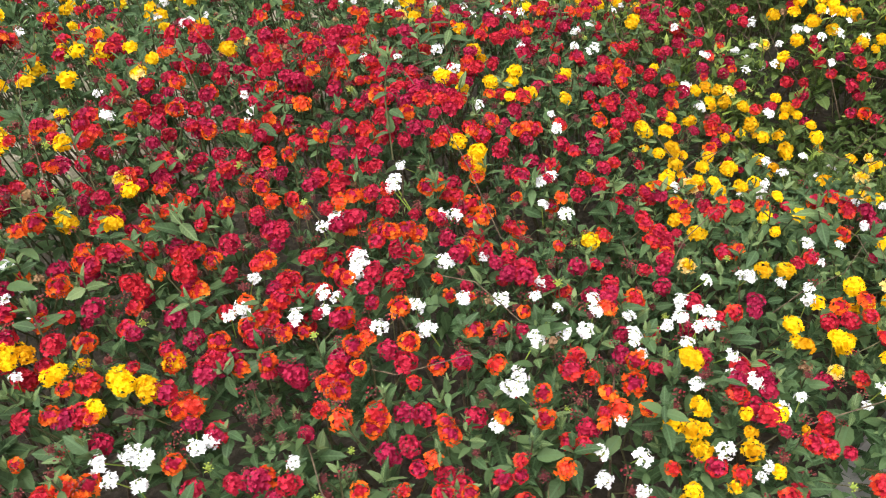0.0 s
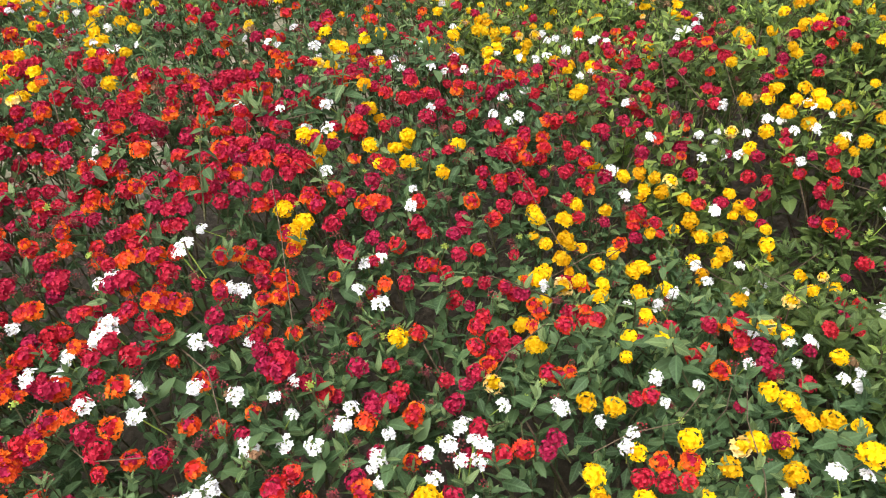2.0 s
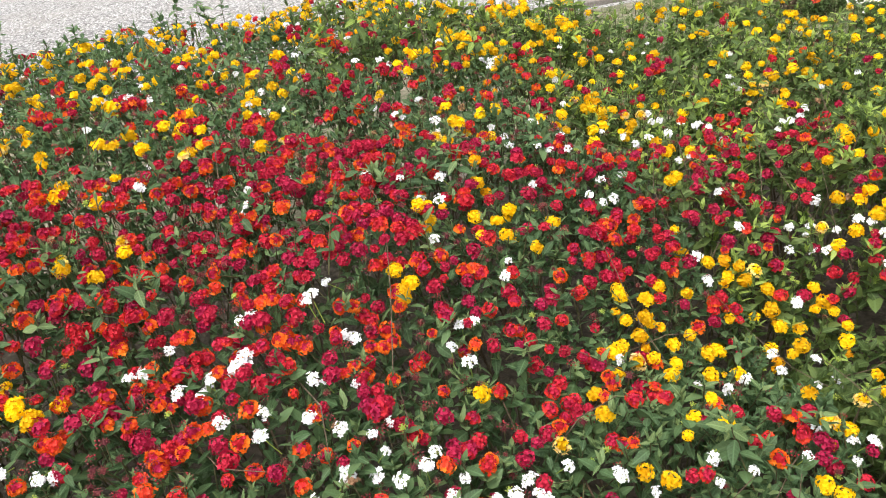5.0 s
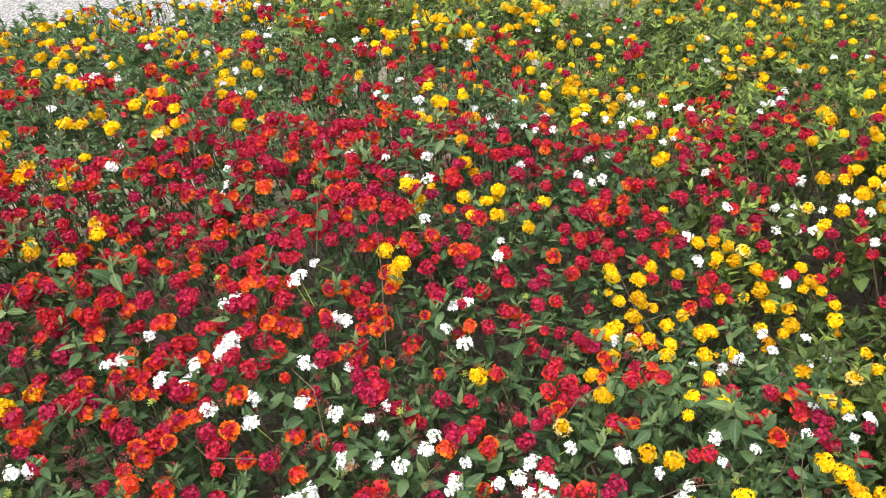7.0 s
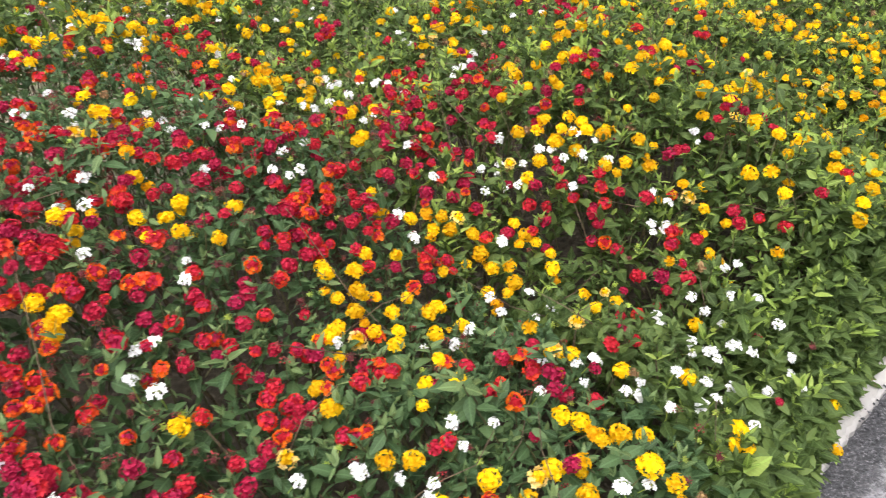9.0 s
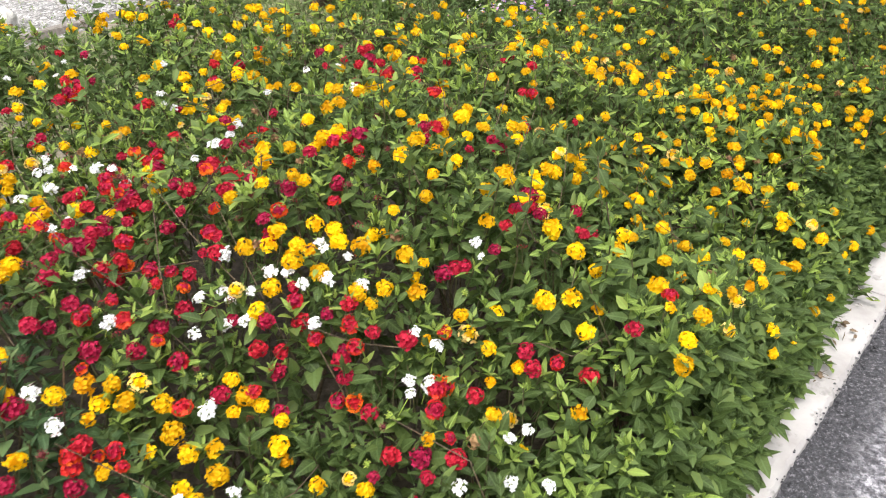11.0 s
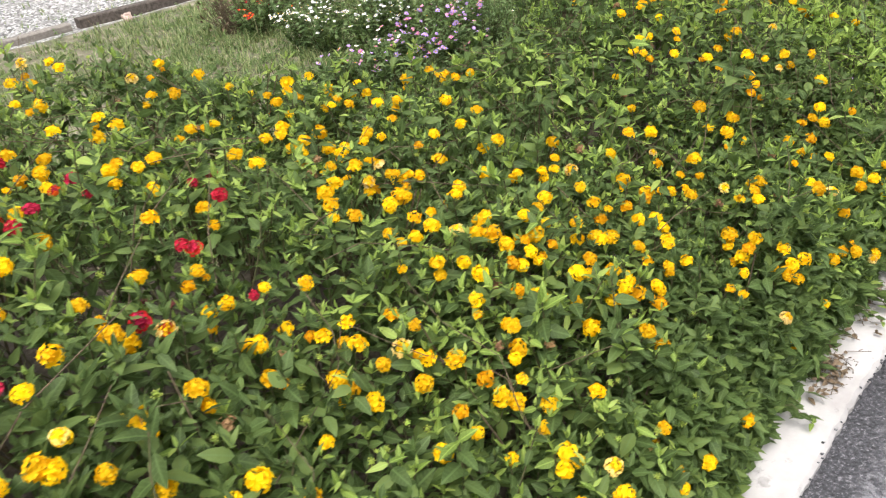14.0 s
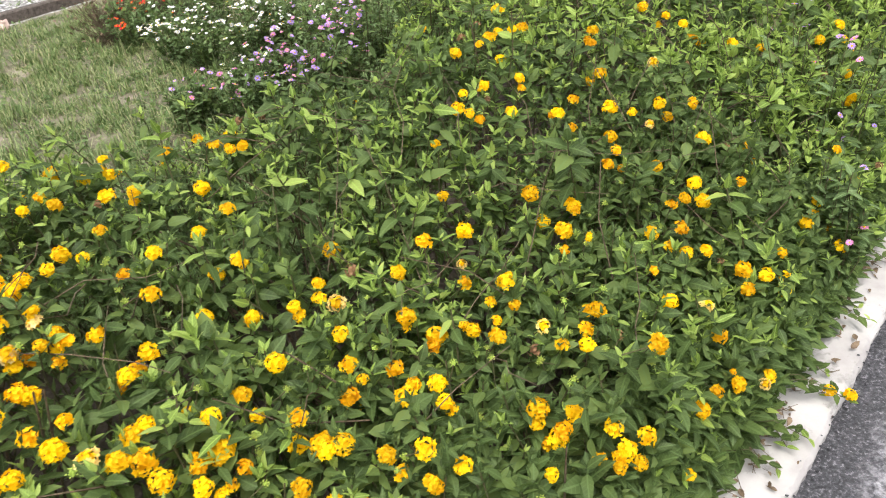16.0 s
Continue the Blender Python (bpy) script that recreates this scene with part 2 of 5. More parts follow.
# single shrubs that stand over the bed and hollows between them: place, spread along and across the kerb, height
MOUNDS = [
    (2.1, 0.51, 0.28, 0.42, 0.138), (3.54, 0.19, 0.42, 0.28, 0.085), (2.23, 0.12, 0.42, 0.18, 0.104), (2, 0.31, 0.08, 0.42, 0.059), (2.23, 0.12, 0.42, 0.08, 0.076),
    (1.75, 0.76, 0.08, 0.18, 0.066), (4.02, 0.75, 0.42, 0.42, 0.045), (1.2, 0.05, 0.42, 0.08, 0.073), (3.54, 0.19, 0.08, 0.08, 0.108), (3.04, 0.23, 0.08, 0.08, 0.043),
    (4.18, 0.41, 0.12, 0.18, 0.041), (0.99, 0.72, 0.42, 0.12, 0.028), (1.2, 0.05, 0.12, 0.08, 0.045), (2.85, 0.55, 0.12, 0.08, 0.034), (3.64, 1.3, 0.18, 0.42, 0.041),
    (3.86, 0.77, 0.08, 0.08, 0.036), (1.96, 0.78, 0.18, 0.08, 0.021), (2.79, 0.16, 0.42, 0.08, 0.031),
]
HOLLOWS = [
    (1.27, 0.55, 0.42, 0.18, -0.125), (1.67, 1.38, 0.42, 0.42, -0.086), (2.51, 0.44, 0.18, 0.42, -0.058), (1.62, 0.46, 0.08, 0.42, -0.07), (0.28, 0.89, 0.18, 0.42, -0.047),
    (2.7, 0.27, 0.08, 0.08, -0.061), (2.91, 0.98, 0.18, 0.18, -0.059), (0.97, 0.42, 0.08, 0.12, -0.037), (3.88, 0.37, 0.08, 0.18, -0.038), (1.83, 0.31, 0.08, 0.12, -0.046),
    (1.45, 0.64, 0.18, 0.42, -0.026), (0.39, 0.65, 0.08, 0.08, -0.04), (3.31, 0.8, 0.28, 0.28, -0.035), (2.17, 0.33, 0.08, 0.18, -0.027), (4.37, 0.39, 0.08, 0.08, -0.035),
    (3.15, 1.2, 0.28, 0.42, -0.027), (1.36, 0.82, 0.28, 0.08, -0.034),
]


def canopy(u, v):
    """Height of the top of the planting over the road's datum."""
    tall = np.interp(u, [-0.4, 0.2, 0.6, 1.2, 1.8, 2.8, 3.5, 4.5, 6], [0.97, 1.0, 0.98, 0.86, 0.79, 0.75, 0.64, 0.68, 0.72])
    tall = tall + np.interp(u, [-0.4, 0.2, 0.5, 0.8, 1.0, 1.5, 2.2, 2.5, 2.9, 3.1, 3.3], [-0.01, 0.02, -0.01, 0.05, 0.11, 0.10, 0.08, 0.08, 0.13, 0.09, 0.0]) * np.clip((v - 1.1) / 0.9, 0, 1)
    wide = np.interp(u, [0.8, 1.8, 3], [1.25, 0.9, 0.8])
    rise = np.clip((v - front(u)) / wide, 1e-4, 1)
    fall = np.clip((back(u) - v) / 0.25, 1e-4, 1)
    top = 0.10 + (tall - 0.10) * rise**0.38 * fall**0.4
    inside = np.clip((v - front(u)) / 0.06, 0, 1) * np.clip((back(u) - v) / 0.1, 0, 1)
    for place, across, long, broad, height in MOUNDS + HOLLOWS:
        top = top + inside * height * np.exp(-(((u - place) / long) ** 2) - ((v - across) / broad) ** 2)
    lumps = 0.018 * np.sin(9.1 * u + 1.3) * np.sin(8.3 * v + 0.7) + 0.016 * np.sin(17 * u - 6 * v) * np.sin(15 * v + 2)
    return np.maximum(top + lumps * np.clip((v - front(u)) / 0.3, 0, 1), 0.11)


# ---- helpers for meshes ----
def mesh_from(name, verts, tris, materials, slots=None, uvs=None, smooth=True):
    """A triangle mesh from arrays."""
    me = bpy.data.meshes.new(name)
    verts, tris = np.asarray(verts, np.float32), np.asarray(tris, np.int32)
    me.vertices.add(len(verts))
    me.vertices.foreach_set("co", verts.ravel())
    me.loops.add(tris.size)
    me.loops.foreach_set("vertex_index", tris.ravel())
    me.polygons.add(len(tris))
    me.polygons.foreach_set("loop_start", np.arange(0, tris.size, 3, dtype=np.int32))
    if uvs is not None:
        me.uv_layers.new(name="UVMap").data.foreach_set("uv", np.asarray(uvs, np.float32)[tris.ravel()].ravel())
    for m in materials:
        me.materials.append(m)
    if slots is not None:
        me.polygons.foreach_set("material_index", np.asarray(slots, np.int32))
    me.polygons.foreach_set("use_smooth", np.full(len(tris), smooth))
    me.update(calc_edges=True)
    return me


def joined(pieces):
    """Puts (verts, tris, slot, uvs) pieces into one set of arrays."""
    verts, tris, slots, uvs, at = [], [], [], [], 0
    for v, t, s, w in pieces:
        verts.append(v), tris.append(np.asarray(t) + at), uvs.append(np.zeros((len(v), 2)) if w is None else w)
        slots.append(np.broadcast_to(s, len(t)))
        at += len(v)
    return np.concatenate(verts), np.concatenate(tris), np.concatenate(slots), np.concatenate(uvs)


def part(name, data, parent, world_pose=None, label=""):
    """One mesh object under a thing or under a part."""
    ob = new(name, data)
    ob.parent = parent
    if world_pose is not None:
        ob.matrix_basis = Matrix.Translation(-parent.location) @ world_pose
    return tagged(ob, label)


def tube(path, radius, sides=4, slot=0, end=0.6):
    """A thin stem along a path of points."""
    path = np.asarray(path, float)
    n = len(path)
    way = np.gradient(path, axis=0)
    way /= np.linalg.norm(way, axis=1)[:, None] + 1e-9
    a = np.cross(way, (0.31, 0.77, 0.21))
    a /= np.linalg.norm(a, axis=1)[:, None] + 1e-9
    b = np.cross(way, a)
    r = np.linspace(radius, radius * end, n)[:, None, None]
    ang = np.arange(sides) * 2 * np.pi / sides
    ring = path[:, None] + r * (np.cos(ang)[None, :, None] * a[:, None] + np.sin(ang)[None, :, None] * b[:, None])
    tris = []
    for i in range(n - 1):
        for k in range(sides):
            p, q = i * sides + k, i * sides + (k + 1) % sides
            tris += [(p, q, q + sides), (p, q + sides, p + sides)]
    return ring.reshape(-1, 3), tris, slot, None


# one leaf: pointed oval, folded along its rib, tip bent down; length 1 along y
STATIONS = ((0.12, 0.155), (0.36, 0.255), (0.73, 0.165))


def leaf_template(bend=0.16, fold=0.07, stations=STATIONS):
    verts, uvs = [(0, 0, 0)], [(0.5, 0)]
    for t, w in stations:
        mid = 0.10 * t - bend * t * t * 1.6
        verts += [(-w, t, mid + fold * w * 3), (0, t, mid), (w, t, mid + fold * w * 3)]
        uvs += [(0.5 - w, t), (0.5, t), (0.5 + w, t)]
    verts.append((0, 1, 0.10 - bend * 1.6))
    uvs.append((0.5, 1))
    last = len(verts) - 1
    tris = [(0, 2, 1), (0, 3, 2), (last - 3, last - 2, last), (last - 2, last - 1, last)]
    for i in range(1, last - 3, 3):
        tris += [(i, i + 1, i + 4), (i, i + 4, i + 3), (i + 1, i + 2, i + 5), (i + 1, i + 5, i + 4)]
    return np.array(verts, float), np.array(tris), np.array(uvs)


# leaves deep in the mass or far off carry fewer faces
LEAF_FULL, LEAF_MIDDLE, LEAF_LOW = leaf_template(), leaf_template(stations=((0.25, 0.235), (0.68, 0.18))), leaf_template(stations=((0.42, 0.25),))


def lay_leaves(base, yaw, pitch, roll, size, rng, shape=LEAF_FULL):
    """Many leaves at once: places, turns and lengths to arrays."""
    n = len(base)
    tv, tt, tu = shape
    verts = np.repeat(tv[None], n, 0) * size[:, None, None]
    verts[:, :, 0] *= rng.uniform(0.85, 1.15, n)[:, None]
    verts[:, :, 2] += (rng.uniform(-0.12, 0.10, n)[:, None] * (tv[:, 1] ** 2)[None]) * size[:, None]
    c, s = np.cos(roll)[:, None], np.sin(roll)[:, None]
    x, z = verts[:, :, 0] * c + verts[:, :, 2] * s, verts[:, :, 2] * c - verts[:, :, 0] * s
    c, s = np.cos(pitch)[:, None], np.sin(pitch)[:, None]
    y, z = verts[:, :, 1] * c - z * s, verts[:, :, 1] * s + z * c
    c, s = np.cos(yaw)[:, None], np.sin(yaw)[:, None]
    out = np.stack([x * c - y * s, x * s + y * c, z], -1) + base[:, None]
    tris = tt[None] + (np.arange(n) * len(tv))[:, None, None]
    return out.reshape(-1, 3), tris.reshape(-1, 3), np.repeat(tu[None], n, 0).reshape(-1, 2)


# ---- ground, road, kerb, edging ----
def strip(name, us, vs, height, material):
    """A sheet laid out in the plan's own directions."""
    bm = bmesh.new()
    rows = [[bm.verts.new((*xy(u, v), height(u, v))) for u in us] for v in vs]
    for a, b in zip(rows, rows[1:]):
        for i in range(len(us) - 1):
            bm.faces.new((a[i], a[i + 1], b[i + 1], b[i]))
    me = bpy.data.meshes.new(name)
    bm.to_mesh(me)
    bm.free()
    me.materials.append(material)
    me.polygons.foreach_set("use_smooth", [True] * len(me.polygons))
    return new(name, me)


def wavy(u, v):
    p = Vector((u, v, 0))
    return noise.noise(p * 1.7) * 0.025 + noise.noise(p * 6) * 0.010


far_u = [-900, -300, -90, -30, -12, *np.linspace(-6, 12, 91), 20, 40, 110, 320, 900]
far_v = [-900, -300, -90, -30, -6, -1, 0.02, *np.linspace(0.12, 13, 70), 20, 40, 110, 320, 900]
tagged(strip("ground", far_u, far_v, lambda u, v: 0.03 if v < 0.1 else 0.075 + (wavy(u, v) if v > 0.3 and -6 <= u <= 12 and v < 14 else 0), GROUND),
       "brown soil, rough grass and pale gravel ground", "ground", kind="structure")
road_u = [-60, -20, -6, *np.linspace(-2, 7, 181), 12, 30, 60]
tagged(strip("road", road_u, [-7, -3, -1.2, *np.linspace(-0.6, 0.055, 20)],
             lambda u, v: 0.072 + (0.004 * noise.noise(Vector((u * 25, v * 25, 0))) if -2 <= u <= 7 and v > -0.7 else 0), ASPHALT),
       "worn grey asphalt road with a dark tarred edge", "road", kind="structure")


def kerb_stone(length, seed):
    """One kerb length: rounded top edges, the road side chipped."""
    n, bm = 190, bmesh.new()
    loops = []
    for i in range(n + 1):
        s = i / n * length
        chip = 0.005 * noise.noise(Vector((s * 6, seed, 0))) + 0.0045 * noise.noise(Vector((s * 55, seed, 3)))
        dip = 0.0025 * noise.noise(Vector((s * 5, seed, 7)))
        section = [(0.040 + chip, 0.0), (0.038 + chip, 0.088 + dip), (0.046 + chip, 0.099 + dip), (0.11, 0.102 + dip), (0.175, 0.100), (0.186, 0.090), (0.188, 0.0)]
        loops.append([bm.verts.new((*xy(s, v), z)) for v, z in section])
    for a, b in zip(loops, loops[1:]):
        for k in range(6):
            bm.faces.new((a[k], b[k], b[k + 1], a[k + 1]))
    bm.faces.new(loops[0])
    bm.faces.new(loops[-1][::-1])
    bmesh.ops.recalc_face_normals(bm, faces=bm.faces)
    me = bpy.data.meshes.new("kerb_stone")
    bm.to_mesh(me)
    bm.free()
    me.materials.append(KERB)
    return me


kerb = tagged(new("kerb"), "low white-painted concrete kerb, chipped and worn", "kerb", kind="structure")
KERB_LENGTH = 1.46
kerb_meshes = [kerb_stone(KERB_LENGTH - 0.004, s) for s in (1.3, 5.1, 8.7)]
for i in range(-3, 9):
    at = xy(3.13 + (i - 2) * KERB_LENGTH, 0)
    part("kerb_stone", kerb_meshes[i % 3], kerb, pose(at[0], at[1], 0.0015 * (i % 2)))


def sleeper(label, u0, u1, v, high, material, tilt):
    """A sawn timber laid on edge, its faces and ends worn uneven."""
    n, bm = 18, bmesh.new()
    loops = []
    for i in range(n + 1):
        s = (i / n - 0.5) * (u1 - u0)
        w = [0.004 * noise.noise(Vector((s * 7, k * 3.1, u0))) for k in range(8)]
        section = [(-0.05, -0.12), (-0.05 + w[0], high - 0.01), (-0.04, high + w[1]), (0.04, high + w[2]), (0.05 + w[3], high - 0.012), (0.05, -0.12)]
        loops.append([bm.verts.new((s, y, z)) for y, z in section])
    for a, b in zip(loops, loops[1:]):
        for k in range(5):
            bm.faces.new((a[k], b[k], b[k + 1], a[k + 1]))
    bm.faces.new(loops[0])
    bm.faces.new(loops[-1][::-1])
    bmesh.ops.recalc_face_normals(bm, faces=bm.faces)
    me = bpy.data.meshes.new("timber_edging")
    bm.to_mesh(me)
    bm.free()
    me.materials.append(material)
    ob = new("timber_edging", me)
    ob.matrix_world = pose(*xy((u0 + u1) / 2, v), 0.085, 0, 0, 45 + tilt)
    return tagged(ob, label, "edging", "timber edging of the gravel path")


sleeper("dark weathered timber sleeper edging the gravel path", 4.40, 6.9, 6.02, 0.065, SLEEPER, -4)
sleeper("pale weathered timber sleeper sunk beside the gravel", 1.9, 4.34, 6.10, 0.045, SLEEPER_PALE, 1)


def rock(name, label, u, v, size, material, seed):
    bm = bmesh.new()
    bmesh.ops.create_icosphere(bm, subdivisions=3, radius=0.5)
    for w in bm.verts:
        d = w.co.normalized()
        w.co *= 1 + 0.35 * noise.noise(d * 1.6 + Vector((seed, 0, 0))) + 0.12 * noise.noise(d * 5 + Vector((0, seed, 0)))
    me = bpy.data.meshes.new(name)
    bm.to_mesh(me)
    bm.free()
    me.materials.append(material)
    ob = new(name, me)
    ob.scale = size
    ob.location = (*xy(u, v), 0.075 + size[2] * 0.30)
    ob.rotation_euler = (0, 0, seed)
    return tagged(ob, label, "stone")


rock("stone", "small pinkish stone lying on bare earth", 4.71, 5.86, (0.10, 0.08, 0.09), PINK_STONE, 2.0)
boulder = rock("boulder", "pale limestone boulder, the shade of a recess put on as a dark ball", 3.27, 6.75, (0.24, 0.22, 0.22), PALE_STONE, 5.0)
# dark ball set into the boulder: shade of a recess by colour, no cavity
bm = bmesh.new()
bmesh.ops.create_icosphere(bm, subdivisions=2, radius=0.5)
me = bpy.data.meshes.new("hollow")
bm.to_mesh(me)
bm.free()
me.materials.append(RECESS_SHADE)
hollow = new("hollow", me)
hollow.parent = boulder
hollow.scale, hollow.location = (0.30, 0.30, 0.22), (-0.10, -0.40, 0.16)


# ---- flower heads ----
def floret(centre, normal, radius, spin, slot, lobes=5, cup=0.25):
    """A small five-lobed flower facing along normal."""
    n = Vector(normal).normalized()
    a = n.orthogonal().normalized()
    b = n.cross(a)
    verts = [Vector(centre) - n * radius * 0.25]
    for k in range(lobes * 2):
        ang = spin + math.pi * k / lobes
        r = radius * (1.0 if k % 2 == 0 else 0.60)
        lift = radius * (cup if k % 2 == 0 else cup * 0.3) * 0.5
        verts.append(Vector(centre) + (a * math.cos(ang) + b * math.sin(ang)) * r + n * lift)
    tris = [(0, 1 + k, 1 + (k + 1) % (lobes * 2)) for k in range(lobes * 2)]
    return np.array([tuple(v) for v in verts]), tris, slot, None


def loose_head(seed, petal):
    """An open white head: a few separate florets on fine stalks of uneven length."""
    rng = np.random.default_rng(seed)
    pieces, count = [], int(rng.integers(11, 16))
    for i in range(count):
        polar, turn = 1.15 * math.sqrt((i + 0.5) / count) + rng.normal(0, 0.08), i * 2.39996 + rng.normal(0, 0.25)
        way = Vector((math.sin(polar) * math.cos(turn), math.sin(polar) * math.sin(turn), math.cos(polar)))
        place = Vector((way.x, way.y, way.z * 0.7)) * 0.0135 * rng.uniform(0.75, 1.2)
        pieces.append(floret(place, (way + Vector(rng.normal(0, 0.3, 3))).normalized(), 0.0058 * rng.uniform(0.8, 1.15), rng.uniform(0, 6.28), 0, 5, 0.1))
        pieces.append(tube([(0, 0, -0.004), tuple(place * 0.95)], 0.0006, 3, 1, 1.3))
    lean = rng.normal(0, 0.008, 2)
    pieces.append(tube([(0, 0, -0.004), (lean[0], lean[1], -0.055)], 0.0011, 4, 1, 1.0))
    v, t, s, w = joined(pieces)
    return mesh_from("flower_head", v, t, [petal, LIME], s, None, False)


def knob(centre, normal, radius, slot):
    """A tiny pointed bud."""
    n = Vector(normal).normalized()
    a = n.orthogonal().normalized()
    b = n.cross(a)
    c = Vector(centre)
    verts = [c - n * radius, c + a * radius, c + b * radius, c - a * radius, c - b * radius, c + n * radius * 1.2]
    tris = [(0, 2, 1), (0, 3, 2), (0, 4, 3), (0, 1, 4), (5, 1, 2), (5, 2, 3), (5, 3, 4), (5, 4, 1)]
    return np.array([tuple(v) for v in verts]), tris, slot, None


def flower_head(seed, outer, inner, count=26, radius=0.0145, size=0.0056, split=0.45, gaps=0.0, buds=0, dome=1.66, core=0.80, lobes=5):
    """A lantana head: florets over a dome, a tuft of buds in the middle, on a short stalk. Slots: outer, inner, stem."""
    rng = np.random.default_rng(seed)
    pieces = []
    for i in range(count):
        share = (i + 0.5) / count
        if rng.random() < gaps:
            continue
        polar, turn = dome * math.sqrt(share) + rng.normal(0, 0.05), i * 2.39996 + rng.normal(0, 0.15)
        way = Vector((math.sin(polar) * math.cos(turn), math.sin(polar) * math.sin(turn), math.cos(polar)))
        place = Vector((way.x * radius, way.y * radius, way.z * radius * 0.80)) * rng.uniform(0.84, 1.14)
        face = (way + Vector(rng.normal(0, 0.26, 3))).normalized()
        if share < buds:
            pieces.append(knob(place * 0.96, face, size * 0.38, 1))
        else:
            pieces.append(floret(place, face, size * (0.90 + 0.3 * share) * rng.uniform(0.88, 1.14), rng.uniform(0, 6.28), 1 if share < split else 0, lobes))
    pieces.append(knob((0, 0, radius * 0.02), (0, 0, 1), radius * core, 1))
    lean = rng.normal(0, 0.006, 2)
    pieces.append(tube([(0, 0, 0), (lean[0] * 0.5, lean[1] * 0.5, -0.02), (lean[0] * 2, lean[1] * 2, -0.055)], 0.0011, 4, 2, 1.0))
    v, t, s, w = joined(pieces)
    return mesh_from("flower_head", v, t, [outer, inner, STEM], s, None, False)


HEADS = {
    "crimson": [flower_head(10 + k, CRIMSON, CRIMSON, 38, 0.0130, 0.0046) for k in range(4)],
    "scarlet": [flower_head(20 + k, SCARLET, CRIMSON, 38, 0.0132, 0.0047, 0.35) for k in range(4)],
    "orange": [flower_head(30 + k, ORANGE, CRIMSON, 34, 0.0132, 0.0049, 0.24, buds=0.16) for k in range(4)] + [flower_head(35, ORANGE, SCARLET, 30, 0.0130, 0.0048, 0.4, buds=0.1)],
    "yellow": [flower_head(40 + k, YELLOW, YELLOW, 40, 0.0140, 0.0051, 0.4) for k in range(4)] + [flower_head(45, YELLOW, AMBER, 30, 0.0132, 0.0050, 0.3, buds=0.1)],
    "amber": [flower_head(50 + k, AMBER, AMBER, 28, 0.0122, 0.0053, 0.4, gaps=0.15) for k in range(2)] + [flower_head(53, YELLOW, AMBER, 22, 0.0115, 0.0048, 0.3, gaps=0.3)],
    "cream": [flower_head(60 + k, CREAM, YELLOW, 32, 0.0136, 0.0052, 0.25) for k in range(2)],
    "white": [loose_head(70 + k, WHITE) for k in range(7)],
    "bud": [flower_head(80 + k, MAROON, MAROON, 15, 0.0076, 0.0035, 0.4, buds=1.0) for k in range(2)],
    "lime": [flower_head(84 + k, LIME, LIME, 13, 0.0062, 0.0036, 0.4, buds=1.0) for k in range(2)],
    "spent": [flower_head(88 + k, SPENT, SPENT, 18, 0.0100, 0.0042, 0.4, gaps=0.35) for k in range(2)],
}
FAR_HEADS = {
    "crimson": [flower_head(10 + k, CRIMSON, CRIMSON, 19, 0.0130, 0.0062, lobes=4) for k in range(3)],
    "scarlet": [flower_head(20 + k, SCARLET, CRIMSON, 19, 0.0132, 0.0063, 0.35, lobes=4) for k in range(3)],
    "orange": [flower_head(30 + k, ORANGE, CRIMSON, 19, 0.0132, 0.0063, 0.24, buds=0.16, lobes=4) for k in range(3)],
    "yellow": [flower_head(40 + k, YELLOW, YELLOW, 20, 0.0140, 0.0067, 0.4, lobes=4) for k in range(3)],
    "amber": [flower_head(50 + k, AMBER, AMBER, 15, 0.0122, 0.0066, 0.4, gaps=0.1, lobes=4) for k in range(2)],
    "bud": [flower_head(80, MAROON, MAROON, 9, 0.0076, 0.0046, 0.4, buds=1.0)],
    "lime": [flower_head(84, LIME, LIME, 9, 0.0062, 0.0046, 0.4, buds=1.0)],
}
HEAD_LABELS = {
    "crimson": "crimson lantana flower head", "scarlet": "scarlet lantana flower head", "orange": "orange flower head with a crimson middle",
    "yellow": "golden yellow lantana flower head", "amber": "deep amber lantana flower head", "cream": "pale yellow lantana flower head",
    "white": "loose white lantana flower head", "bud": "closed dusky red bud head", "lime": "closed lime green bud head", "spent": "brown spent flower head",
}


def bud_spray():
    """A loose young head: tiny buds and a few opening florets on fine stalks."""
    rng, pieces = np.random.default_rng(97), []
    for i in range(11):
        polar, turn = 1.5 * math.sqrt((i + 0.5) / 11), i * 2.39996
        way = Vector((math.sin(polar) * math.cos(turn), math.sin(polar) * math.sin(turn), math.cos(polar)))
        place = Vector((way.x, way.y, way.z * 0.7)) * 0.0105 * rng.uniform(0.75, 1.2)
        pieces.append(knob(place, way, 0.0023, 0 if i % 3 else 1))
    pieces.append(tube([(0, 0, 0), (0.004, 0.002, -0.05)], 0.001, 3, 2, 1.0))
    return joined(pieces)


SPRAY = bud_spray()
SINGLE = {}
for deep, mat in ((True, LEAF_DEEP_ONE), (False, LEAF_FRESH_ONE)):
    SINGLE[deep] = []
    for bend, fold in ((0.16, 0.10), (0.24, 0.05), (0.06, 0.14), (0.30, 0.12)):
        v, t, w = leaf_template(bend, fold)
        SINGLE[deep].append(mesh_from("leaf", v, t, [mat], None, w))


TIP_LEAVES = []
for bend, fold in ((0.16, 0.10), (0.24, 0.05), (0.06, 0.14), (0.30, 0.12)):
    v, t, w = leaf_template(bend, fold)
    TIP_LEAVES.append(mesh_from("leaf", v, t, [LEAF_TIP_ONE], None, w))


